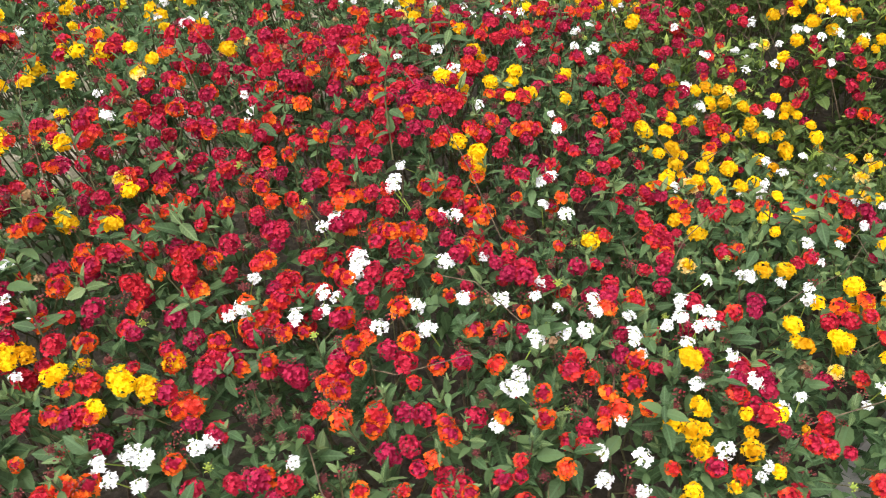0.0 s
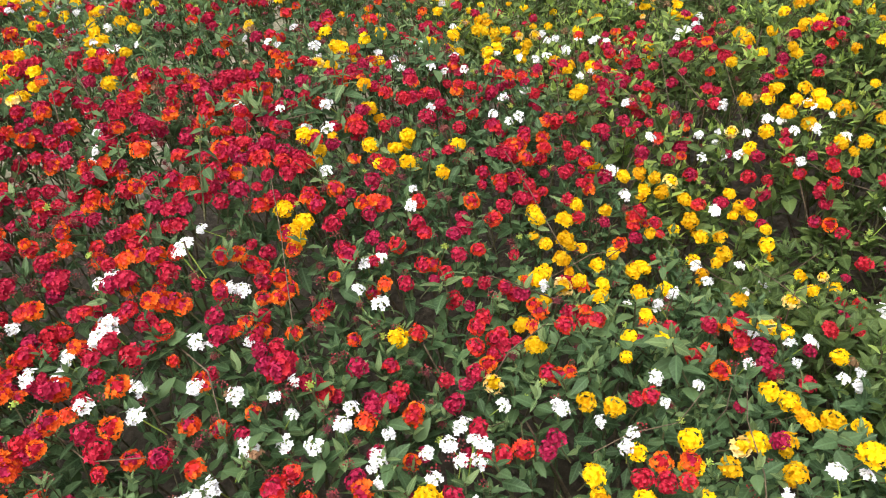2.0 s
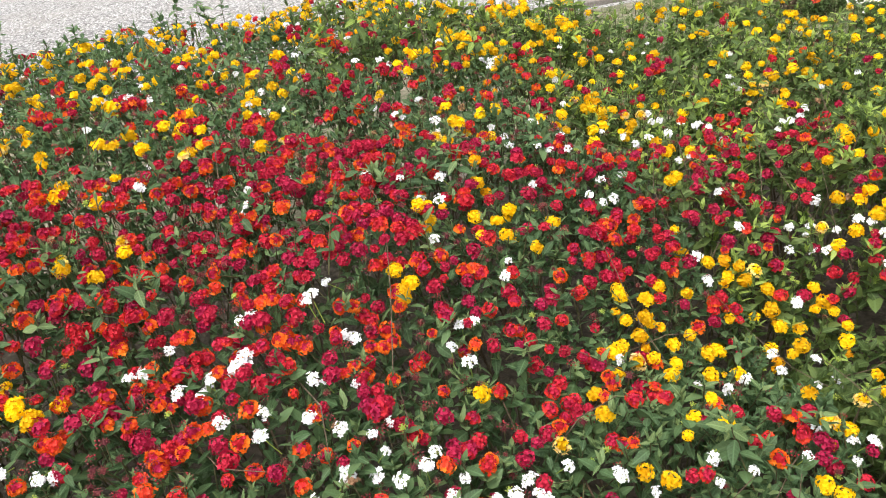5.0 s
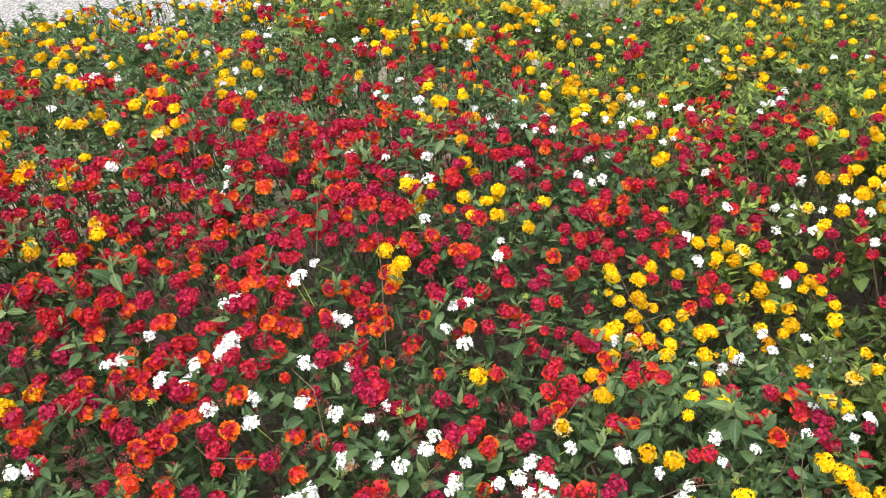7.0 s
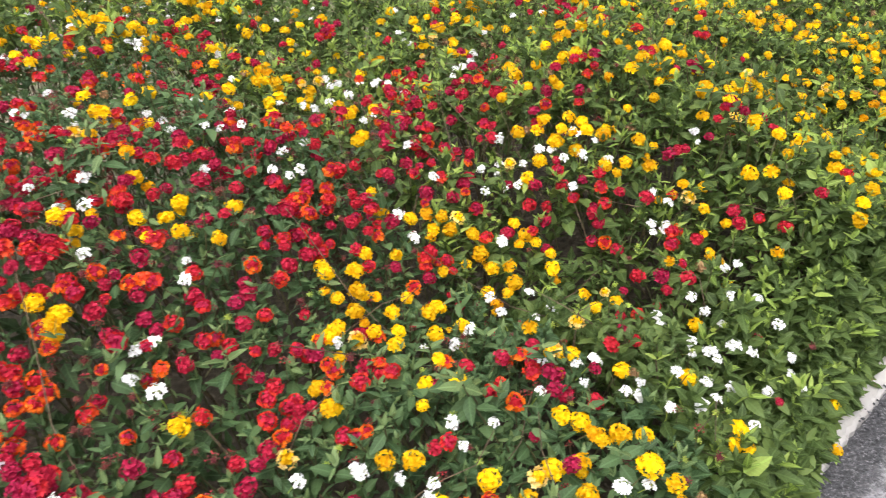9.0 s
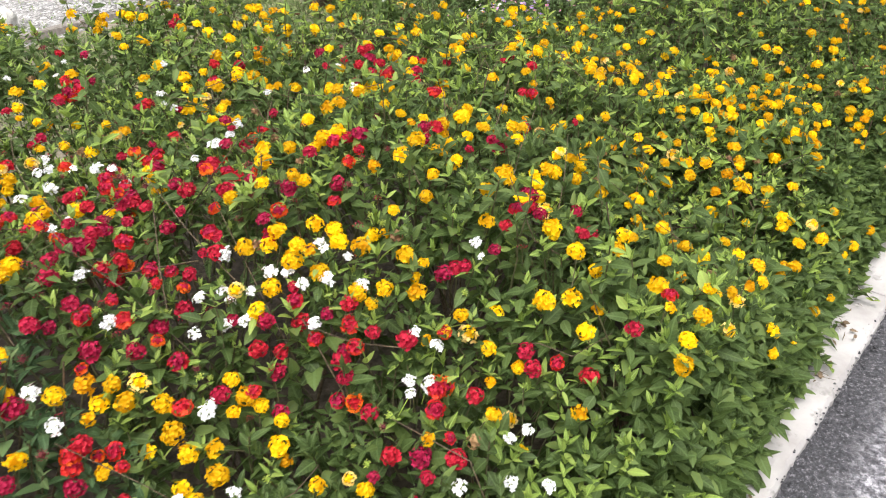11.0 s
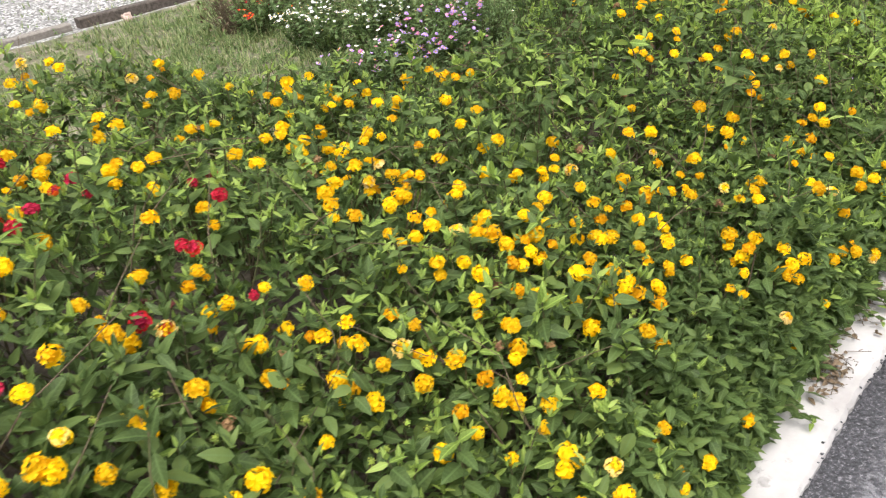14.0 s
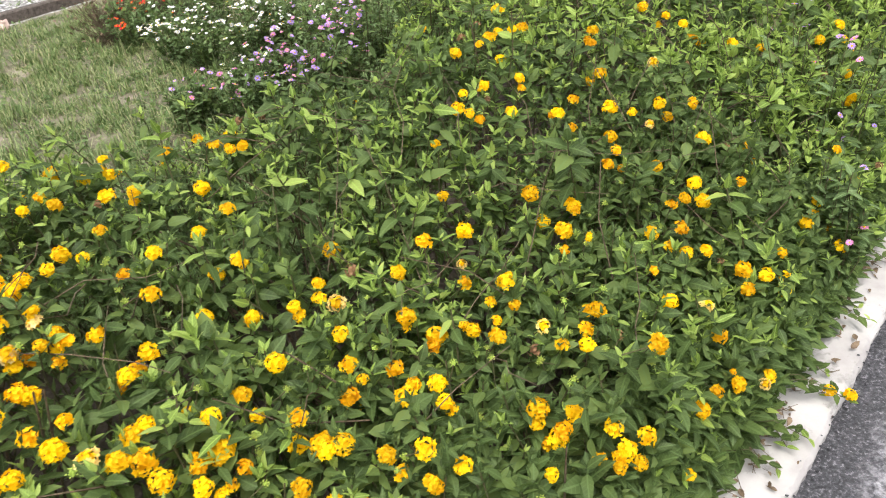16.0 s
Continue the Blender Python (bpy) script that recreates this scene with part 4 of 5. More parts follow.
lantana(2.3, 0.35, 0, 2, 0,
        [(2.03, 0.56), (2.33, 0.53), (2.14, 0.54), (2.01, 0.48), (2.17, 0.48, -0.05), (2.02, 0.36), (2.04, 0.43), (2.52, 0.57), (2.17, 0.33), (2.21, 0.26), (2.05, 0.17), (2.17, 0.16), (2.1, 0.14), (2.03, 0.13), (2, 0.12), (2, 0.26, -0.05), (2.05, 0.27), (2.11, 0.22), (2.23, 0.35), (2.24, 0.34), (2.21, 0.14), (2.21, 0.13), (2.23, 0.12, 0.08), (2.29, 0.13, 0.07), (2.39, 0.15), (2.17, 0.12), (2.16, 0.12), (2.4, 0.12), (2.39, 0.11), (2.53, 0.11), (2.25, 0.6), (2.25, 0.5, 0.04), (2.23, 0.5), (2.18, 0.51), (2.22, 0.51), (2.16, 0.49)] + [(2.27, 0.48), (2.33, 0.51), (2.59, 0.62), (2.59, 0.51), (2.51, 0.44), (2.35, 0.39, -0.02), (2.4, 0.42), (2.36, 0.34), (2.44, 0.38), (2.36, 0.29), (2.53, 0.25), (2.37, 0.26), (2.53, 0.16), (2.1, 0.51), (2.11, 0.53), (2.11, 0.45), (2.08, 0.62), (2.42, 0.57), (2.31, 0.45), (2.56, 0.29)],
        [],
        [],
        [(2.09, 0.35), (2.12, 0.61), (2.01, 0.42), (2.03, 0.39), (2.03, 0.41), (2.09, 0.19), (2.15, 0.37), (2.19, 0.6), (2.19, 0.6), (2.23, 0.62), (2.09, 0.46), (2.09, 0.45), (2.18, 0.42), (2.2, 0.62)])
lantana(2.9, 0.35, 0, 3, 0,
        [(2.95, 0.6), (2.65, 0.53), (2.66, 0.56), (2.7, 0.49), (2.76, 0.38), (2.86, 0.41), (2.68, 0.12), (2.79, 0.57), (2.62, 0.57), (2.74, 0.5), (2.85, 0.55), (2.99, 0.55), (2.99, 0.52), (3.08, 0.55), (2.93, 0.45), (2.83, 0.45), (2.75, 0.43), (2.85, 0.39, -0.02), (2.83, 0.38, -0.02), (2.61, 0.51, -0.03), (2.66, 0.49), (2.61, 0.46), (2.7, 0.38), (2.7, 0.35), (2.85, 0.47), (3.01, 0.39), (3.06, 0.42), (3.01, 0.36, -0.03), (3.01, 0.36, -0.03), (2.81, 0.3), (2.89, 0.27), (3.04, 0.27), (3.08, 0.26, -0.04), (3.13, 0.3), (2.78, 0.25), (2.76, 0.24)] + [(2.78, 0.23), (2.73, 0.19), (2.96, 0.21, -0.1), (2.79, 0.16, 0.02), (2.94, 0.18), (2.62, 0.16), (3.19, 0.14), (3.03, 0.14), (2.81, 0.12), (2.69, 0.44), (2.72, 0.53), (2.76, 0.35), (2.64, 0.36), (2.78, 0.29), (2.7, 0.27, -0.07), (3.16, 0.32), (2.81, 0.19), (3.04, 0.14), (2.94, 0.14), (2.94, 0.13), (2.96, 0.43), (2.89, 0.53), (2.9, 0.5), (3, 0.59), (3.02, 0.59), (3.03, 0.51), (3.02, 0.49), (3.06, 0.51), (3.07, 0.48), (2.97, 0.49), (2.98, 0.48), (3.11, 0.38), (3.15, 0.44), (3.15, 0.43), (3.17, 0.42), (3.12, 0.35)] + [(3.1, 0.35), (3.11, 0.33), (3.06, 0.35), (3.13, 0.56), (2.97, 0.57), (3.1, 0.42), (3.16, 0.49)],
        [],
        [],
        [])
lantana(3.5, 0.35, 0, 3, 0,
        [(3.32, 0.59), (3.53, 0.6, 0.04), (3.63, 0.6), (3.57, 0.56), (3.54, 0.53), (3.55, 0.45, 0.03), (3.74, 0.51, -0.03), (3.75, 0.54), (3.79, 0.48), (3.32, 0.48), (3.27, 0.51, -0.06), (3.29, 0.43), (3.23, 0.34, 0.04), (3.52, 0.33), (3.41, 0.3), (3.41, 0.26), (3.44, 0.26), (3.41, 0.27, -0.03), (3.42, 0.21), (3.46, 0.19), (3.29, 0.24), (3.44, 0.19), (3.54, 0.19, 0.07), (3.43, 0.15), (3.41, 0.17), (3.54, 0.43), (3.73, 0.46), (3.67, 0.17), (3.8, 0.2), (3.22, 0.33), (3.2, 0.38), (3.28, 0.53), (3.27, 0.49), (3.21, 0.6), (3.53, 0.47), (3.42, 0.49)] + [(3.4, 0.48), (3.41, 0.54), (3.47, 0.46), (3.48, 0.42), (3.47, 0.61), (3.33, 0.4), (3.35, 0.43), (3.27, 0.32), (3.35, 0.24), (3.46, 0.21), (3.57, 0.32), (3.54, 0.3), (3.53, 0.37), (3.79, 0.32), (3.54, 0.19, 0.07), (3.75, 0.27), (3.73, 0.17), (3.8, 0.16), (3.59, 0.15), (3.5, 0.18), (3.62, 0.33)],
        [],
        [],
        [])
lantana(4.1, 0.35, 0, 3, 0,
        [(4.03, 0.54), (4.1, 0.58), (3.88, 0.37), (4.01, 0.35, 0.04), (4.37, 0.39, -0.03), (4.14, 0.31), (4.23, 0.46, 0.03), (3.95, 0.5), (4.12, 0.5), (3.83, 0.24), (3.94, 0.29), (3.96, 0.37), (4.18, 0.41), (4.12, 0.54), (4.2, 0.52), (4, 0.61), (4.33, 0.21), (4.24, 0.2), (4.33, 0.15), (4.09, 0.2), (4.07, 0.18), (4.07, 0.18, -0.04), (3.95, 0.21), (3.97, 0.23), (4.01, 0.2), (3.84, 0.19, -0.11), (3.89, 0.14), (3.91, 0.14), (4.03, 0.34), (4, 0.51)],
        [],
        [],
        [])
lantana(4.7, 0.35, 0, 4, 0,
        [(4.73, 0.5), (4.95, 0.42), (4.87, 0.32), (4.78, 0.28), (4.46, 0.22, 0.06), (4.97, 0.34)],
        [],
        [],
        [])
lantana(5.3, 0.35, 0, 9, 0,
        [(5.04, 0.4)],
        [],
        [],
        [])
lantana(5.9, 0.35, 0, 9, 0,
        [],
        [],
        [],
        [])
lantana(-0.7, 0.9, 60, 0, 0,
        [],
        [],
        [],
        [])
lantana(-0.1, 0.9, 280, 0, 0,
        [(0.17, 0.89), (0.17, 0.91), (0.16, 1.14), (0.15, 1.11), (0.05, 0.7), (0.03, 0.71), (0.03, 0.7), (0.06, 0.66), (0.07, 0.66)],
        [(0.08, 0.82), (0.06, 0.77), (0.03, 0.68)],
        [(0.08, 0.73), (0.11, 0.68), (0.16, 0.82)],
        [])
lantana(0.5, 0.9, 310, 0, 0,
        [(0.4, 1.16), (0.26, 1.15), (0.56, 1.13), (0.61, 1.17), (0.27, 0.95), (0.27, 0.93), (0.23, 1.05), (0.72, 0.7), (0.72, 0.67), (0.72, 0.66), (0.74, 0.68), (0.22, 0.88)],
        [(0.31, 1.07), (0.33, 1.17), (0.74, 0.97), (0.51, 0.99), (0.5, 0.95), (0.6, 0.69), (0.57, 0.67), (0.56, 0.66), (0.45, 0.69), (0.47, 0.68), (0.27, 0.64), (0.29, 0.65), (0.33, 0.69)],
        [(0.69, 0.71), (0.61, 0.65), (0.63, 0.65), (0.49, 0.7), (0.51, 0.69), (0.27, 0.77), (0.43, 0.98), (0.3, 0.87), (0.37, 0.81), (0.3, 0.66), (0.68, 0.77), (0.74, 1.01), (0.69, 1.08), (0.44, 1.09), (0.34, 1.05), (0.79, 0.77), (0.42, 0.77), (0.71, 0.67), (0.71, 0.65), (0.42, 0.8), (0.23, 0.76)],
        [(0.64, 0.79), (0.61, 0.79), (0.64, 0.76), (0.66, 0.77), (0.62, 0.75), (0.59, 0.77), (0.64, 0.73), (0.67, 0.74), (0.57, 0.76), (0.59, 0.74), (0.71, 0.83), (0.72, 0.8), (0.74, 0.81), (0.69, 0.82), (0.75, 0.77), (0.77, 0.76), (0.78, 0.78), (0.72, 0.78), (0.76, 0.79), (0.77, 0.7), (0.8, 0.68), (0.78, 0.67), (0.77, 0.76), (0.75, 0.75), (0.72, 0.75)])
lantana(1.1, 0.9, 150, 0, 2,
        [(0.96, 1.11), (0.94, 1.13), (0.98, 0.99), (0.96, 0.93), (0.83, 0.85), (0.81, 0.84), (0.82, 0.8), (0.86, 0.85), (0.91, 0.78), (0.96, 0.83), (1, 0.86), (0.96, 0.78), (1, 0.73), (1.06, 0.79), (0.92, 0.84), (1.34, 0.79), (1.4, 0.9), (1.31, 0.72), (1.36, 0.7), (1.4, 0.7), (1.38, 0.67), (1.22, 0.66), (1.28, 0.65), (1.13, 0.66), (1.18, 0.64), (1.13, 0.65)],
        [(0.95, 1.15), (0.92, 1.14), (0.81, 0.97), (0.89, 0.95), (0.86, 0.87), (0.82, 0.86), (0.81, 0.75), (1.1, 1.12), (1.17, 1.1), (1.2, 1.09), (1.26, 1.16), (1.25, 1.1), (1.21, 0.86), (1.24, 0.87), (1.24, 0.92), (1.29, 0.92), (1.19, 0.88), (1.34, 0.71), (1.34, 0.67), (0.93, 0.7), (0.91, 0.67)],
        [(0.81, 0.72), (0.84, 0.69), (0.86, 0.69), (0.87, 0.79), (0.81, 1.06)],
        [(1.39, 0.82), (1.36, 0.86), (1.32, 0.86), (1.36, 0.65), (1.24, 0.72), (1.15, 0.7), (1.12, 0.68), (1.08, 0.67), (0.96, 0.63), (1.11, 0.97), (1.11, 0.94), (1.08, 0.96), (1.1, 0.85), (1.14, 0.76), (0.97, 0.89), (1.04, 0.95), (1.04, 0.78), (1.06, 0.9), (1.15, 0.89), (0.81, 0.7), (0.83, 0.71), (0.87, 0.68), (0.84, 0.67), (1.26, 0.63), (1.21, 0.64), (1.21, 0.67)])
lantana(1.7, 0.9, 80, 2, 0,
        [(1.52, 1.1), (1.59, 1.1), (1.75, 1.12), (1.72, 1.04), (1.76, 1.12, -0.05), (1.9, 0.94), (1.86, 0.88), (1.9, 0.85), (1.78, 0.77), (1.81, 0.72, 0.04), (1.74, 0.81), (1.98, 0.89), (1.96, 0.78), (1.94, 0.67), (1.7, 0.73), (1.72, 0.69), (1.74, 0.69), (1.73, 0.65), (1.69, 0.66), (1.66, 0.72), (1.66, 0.67), (1.42, 0.91), (1.43, 0.69), (1.43, 0.67), (1.46, 0.68), (1.47, 0.65), (1.57, 0.63), (1.96, 0.78), (1.94, 0.8), (1.97, 0.63), (1.8, 0.67), (1.82, 0.65), (1.81, 0.63), (1.89, 0.64, -0.06)],
        [(1.69, 1.1), (1.56, 1.06), (1.9, 1.11), (1.82, 1.06), (1.98, 1.15), (1.49, 0.85), (1.47, 0.75), (1.62, 0.77), (1.65, 0.74), (1.62, 0.7), (1.67, 0.77, -0.07), (1.57, 0.71), (1.67, 0.69), (1.94, 1.12), (1.78, 0.63), (1.7, 0.67), (1.64, 0.68)],
        [],
        [(1.6, 1.02), (1.58, 0.96), (1.62, 0.96), (1.66, 0.96), (1.66, 0.9), (1.69, 0.9), (1.72, 0.92), (1.47, 0.9), (1.45, 0.87), (1.67, 0.82), (1.68, 0.79), (1.59, 0.85), (1.5, 0.79), (1.45, 0.81), (1.43, 0.73), (1.48, 0.71), (1.53, 0.73), (1.66, 0.65), (1.63, 0.64), (1.6, 1.14), (1.63, 0.7), (1.58, 0.82), (1.93, 1.05), (1.9, 0.79), (1.86, 0.69), (1.71, 0.63), (1.78, 0.8), (1.8, 0.96), (1.81, 0.74), (1.75, 0.84)])
lantana(2.3, 0.9, 10, 4, 0,
        [(2.13, 0.91), (2.18, 0.88), (2.09, 0.79), (2.01, 0.63), (2.56, 0.91), (2.22, 0.66), (2.11, 0.95), (2.03, 0.89), (2.06, 0.89), (2.46, 1.16), (2.33, 0.88), (2.19, 0.69), (2.21, 0.7), (2.13, 0.68), (2.1, 0.7), (2.59, 1.06, 0.03), (2.57, 1.04), (2.48, 0.82), (2.38, 0.79), (2.54, 0.8, -0.05), (2.53, 0.72, 0.05), (2.45, 0.69), (2.3, 0.65), (2.53, 0.63), (2.48, 1.1), (2.41, 1.05), (2.4, 0.93), (2.28, 0.75), (2.38, 0.69), (2.52, 0.7), (2.55, 0.7)],
        [(2.13, 0.92)],
        [],
        [(2.43, 0.72), (2.59, 0.69), (2.1, 0.67), (2.21, 0.78), (2.4, 1.14), (2.35, 1.12), (2.35, 1.16), (2.4, 1.17), (2.29, 1.11), (2.39, 1.01), (2.4, 1.1), (2.43, 1.04), (2.52, 1.02), (2.56, 0.82), (2.57, 0.8), (2.28, 0.84), (2.27, 0.83), (2.45, 0.69)])
lantana(2.9, 0.9, 0, 4, 0,
        [(2.97, 0.85, -0.03), (2.9, 0.71), (2.84, 0.65), (2.61, 0.69), (2.66, 0.65), (2.68, 1.12), (2.97, 0.85, -0.03), (3.14, 1.16), (2.91, 0.98), (2.79, 0.94), (3.13, 1.03), (3.05, 0.69), (2.63, 0.86), (2.81, 1.05), (2.93, 1.13), (2.97, 0.85, -0.03), (2.83, 0.8), (3.17, 0.91), (3.18, 0.86), (2.88, 0.63), (2.93, 0.64), (3.19, 1.16), (2.97, 1.13), (2.99, 1.15), (3, 1.09), (3.05, 1.1), (3.03, 1.05), (3.04, 1.02), (2.96, 1.05), (2.97, 0.97), (2.94, 0.92), (2.98, 0.9), (3.02, 0.87), (3.03, 0.91), (3.07, 0.81), (3.03, 0.8)] + [(2.87, 0.82), (2.94, 0.73), (2.95, 0.72), (2.81, 0.76), (2.82, 0.71), (2.96, 0.67), (3, 0.8), (2.92, 0.67), (3.1, 0.73)],
        [],
        [],
        [(2.67, 0.96), (2.72, 0.98), (2.67, 0.87)])
lantana(3.5, 0.9, 0, 3, 0,
        [(3.31, 0.68), (3.36, 0.64), (3.32, 1.13), (3.23, 0.92), (3.46, 0.76, -0.03), (3.66, 0.67), (3.27, 0.81), (3.28, 1.16), (3.41, 1.05), (3.53, 1.07), (3.38, 0.92), (3.37, 0.69), (3.31, 0.8), (3.2, 0.75), (3.25, 0.7), (3.31, 0.91), (3.2, 1.02)],
        [],
        [],
        [])
lantana(4.1, 0.9, 0, 4, 0,
        [(3.85, 0.78), (4.02, 0.75), (3.92, 0.7), (3.96, 0.8), (4.04, 0.81), (3.85, 0.75), (4.07, 0.65), (4.31, 0.75), (4.18, 0.65), (4.02, 0.92), (3.86, 0.77, 0.03), (4.26, 1.24), (4.07, 0.89), (4.18, 0.88), (4.14, 0.89), (4.31, 1.02), (4.22, 0.88), (4.37, 0.78), (4.39, 0.63), (4.01, 0.65)],
        [],
        [],
        [])
lantana(4.7, 0.9, 0, 6, 0,
        [(4.61, 0.66), (4.66, 0.8)],
        [],
        [],
        [])
lantana(5.3, 0.9, 0, 9, 0,
        [],
        [],
        [],
        [])
lantana(5.9, 0.9, 0, 9, 0,
        [],
        [],
        [],
        [])
lantana(-0.7, 1.45, 26, 14, 0,
        [],
        [],
        [],
        [])
lantana(-0.1, 1.45, 70, 10, 0,
        [(0.01, 1.41), (0.03, 1.52), (0.06, 1.41), (0.09, 1.35)],
        [(0.18, 1.46), (0.18, 1.72)],
        [],
        [])
lantana(0.5, 1.45, 75, 10, 4,
        [(0.43, 1.68), (0.42, 1.42), (0.38, 1.56), (0.36, 1.36), (0.4, 1.33), (0.31, 1.27), (0.28, 1.36), (0.25, 1.3), (0.44, 1.18), (0.63, 1.55), (0.65, 1.51), (0.72, 1.62), (0.69, 1.57), (0.61, 1.36), (0.55, 1.42), (0.57, 1.54), (0.44, 1.3)],
        [(0.32, 1.64), (0.27, 1.66), (0.56, 1.48), (0.6, 1.53), (0.64, 1.41)],
        [],
        [])
lantana(1.1, 1.45, 60, 10, 4,
        [(1.01, 1.61), (0.88, 1.42), (1.31, 1.67, 0.02), (1.16, 1.72), (1.22, 1.72), (1.12, 1.46), (1.22, 1.48), (1.17, 1.42), (1.16, 1.33), (1.1, 1.28), (1.02, 1.3), (1.01, 1.22), (1.02, 1.21), (1.29, 1.34), (1.39, 1.23)],
        [(0.85, 1.35), (0.88, 1.25), (0.89, 1.22), (0.98, 1.4), (0.96, 1.2)],
        [],
        [])
lantana(1.7, 1.45, 30, 14, 2,
        [(1.42, 1.67), (1.41, 1.53), (1.44, 1.52), (1.42, 1.44), (1.52, 1.56), (1.54, 1.5), (1.61, 1.65), (1.46, 1.41), (1.5, 1.39), (1.54, 1.4), (1.43, 1.31), (1.47, 1.33), (1.57, 1.38), (1.56, 1.33), (1.51, 1.3), (1.68, 1.48), (1.63, 1.4), (1.79, 1.54), (1.73, 1.48), (1.83, 1.47), (1.81, 1.38), (1.74, 1.35), (1.83, 1.38), (1.72, 1.67), (1.97, 1.24), (1.99, 1.37), (1.93, 1.31)],
        [(1.41, 1.45), (1.98, 1.47), (1.5, 1.27), (1.66, 1.41), (1.61, 1.31), (1.63, 1.3), (1.59, 1.2), (1.54, 1.21), (1.69, 1.21), (1.71, 1.19), (1.65, 1.23), (1.45, 1.3), (1.96, 1.42)],
        [],
        [(1.45, 1.62), (1.87, 1.67), (1.91, 1.69), (1.62, 1.57), (1.89, 1.27), (1.76, 1.26), (1.98, 1.2)])
lantana(2.3, 1.45, 6, 12, 0,
        [(2.05, 1.59), (2, 1.58), (2.19, 1.54), (2.12, 1.5), (2.05, 1.47), (2.1, 1.45), (2.11, 1.43), (2.25, 1.44), (2.17, 1.42), (2.18, 1.37), (2.06, 1.32), (2.45, 1.58), (2.32, 1.41), (2.53, 1.55), (2.4, 1.33), (2.31, 1.18), (2.48, 1.27), (2.33, 1.69), (2.23, 1.5), (2.07, 1.51), (2.06, 1.41), (2.55, 1.72), (2.22, 1.26), (2.03, 1.42), (2.59, 1.34), (2.48, 1.62), (2.53, 1.24), (2.5, 1.18)],
        [(2.06, 1.58), (2.16, 1.29), (2.28, 1.28), (2.31, 1.19)],
        [],
        [(2.41, 1.21), (2.34, 1.2), (2.45, 1.23)])
lantana(2.9, 1.45, 0, 10, 0,
        [(2.6, 1.56), (2.62, 1.46), (2.69, 1.36), (2.7, 1.3), (2.75, 1.72), (2.75, 1.67), (2.88, 1.49), (2.84, 1.5), (2.98, 1.45), (2.84, 1.42), (2.88, 1.39), (3.15, 1.2, -0.03), (2.7, 1.76), (2.64, 1.68), (2.67, 1.64), (2.95, 1.58), (2.81, 1.21), (2.88, 1.24), (3.17, 1.27, 0.03), (3.18, 1.19), (3.04, 1.23), (3.05, 1.28)],
        [],
        [],
        [])
lantana(3.5, 1.45, 0, 5, 0,
        [(3.36, 1.33), (3.44, 1.22), (3.25, 1.31), (3.34, 1.27), (3.64, 1.3, 0.03), (3.51, 1.2)],
        [],
        [],
        [])
lantana(4.7, 1.45, 0, 6, 0,
        [],
        [],
        [],
        [])
lantana(5.3, 1.45, 0, 9, 0,
        [],
        [],
        [],
        [])
lantana(5.9, 1.45, 0, 9, 0,
        [],
        [],
        [],
        [])
lantana(-0.7, 2, 14, 40, 4,
        [],
        [],
        [],
        [])
lantana(-0.1, 2, 40, 34, 5,
        [],
        [],
        [],
        [])
lantana(0.5, 2, 34, 34, 5,
        [(0.2, 2.12), (0.29, 1.86), (0.39, 2), (0.42, 2.02), (0.48, 2.02), (0.4, 1.75), (0.45, 1.78), (0.73, 2.27), (0.71, 2.19), (0.76, 2.17), (0.68, 1.98), (0.6, 1.73)],
        [(0.4, 1.94), (0.29, 1.8), (0.22, 1.84), (0.5, 1.84), (0.55, 1.78)],
        [],
        [])
lantana(1.1, 2, 24, 34, 4,
        [(0.85, 2.02), (0.96, 2.01), (1.05, 1.87), (1, 1.78), (1.27, 2.11), (1.27, 1.86), (1.35, 1.85)],
        [(0.91, 1.92), (0.89, 1.74), (0.96, 1.73), (1.32, 1.73)],
        [],
        [])
lantana(1.7, 2, 12, 34, 0,
        [(1.43, 2.12), (1.43, 1.93), (1.49, 1.89), (1.63, 1.75), (1.75, 1.74), (1.81, 1.75), (1.89, 1.74)],
        [(1.59, 1.83), (1.76, 1.8), (1.86, 1.76), (1.91, 1.82)],
        [],
        [(1.93, 1.89)])
lantana(2.3, 2, 4, 26, 0,
        [(2.06, 1.78), (2.1, 1.9), (2.15, 1.83), (2.3, 1.75), (2.41, 2.36), (2.33, 2.02), (2.24, 2), (2.28, 1.86), (2.31, 1.82), (2.4, 1.75), (2.45, 1.78), (2.39, 1.85), (2.51, 1.77)],
        [],
        [],
        [])
lantana(5.3, 2, 0, 9, 0,
        [],
        [],
        [],
        [])
lantana(5.9, 2, 0, 9, 0,
        [],
        [],
        [],
        [])
lantana(-0.7, 2.55, 8, 40, 4,
        [],
        [],
        [],
        [])
lantana(-0.1, 2.55, 13, 56, 6,
        [],
        [],
        [],
        [])
lantana(0.5, 2.55, 15, 56, 6,
        [(0.35, 2.56), (0.31, 2.74)],
        [],
        [],
        [])
lantana(1.1, 2.55, 10, 56, 6,
        [],
        [],
        [],
        [])
lantana(1.7, 2.55, 6, 56, 0,
        [],
        [],
        [],
        [])

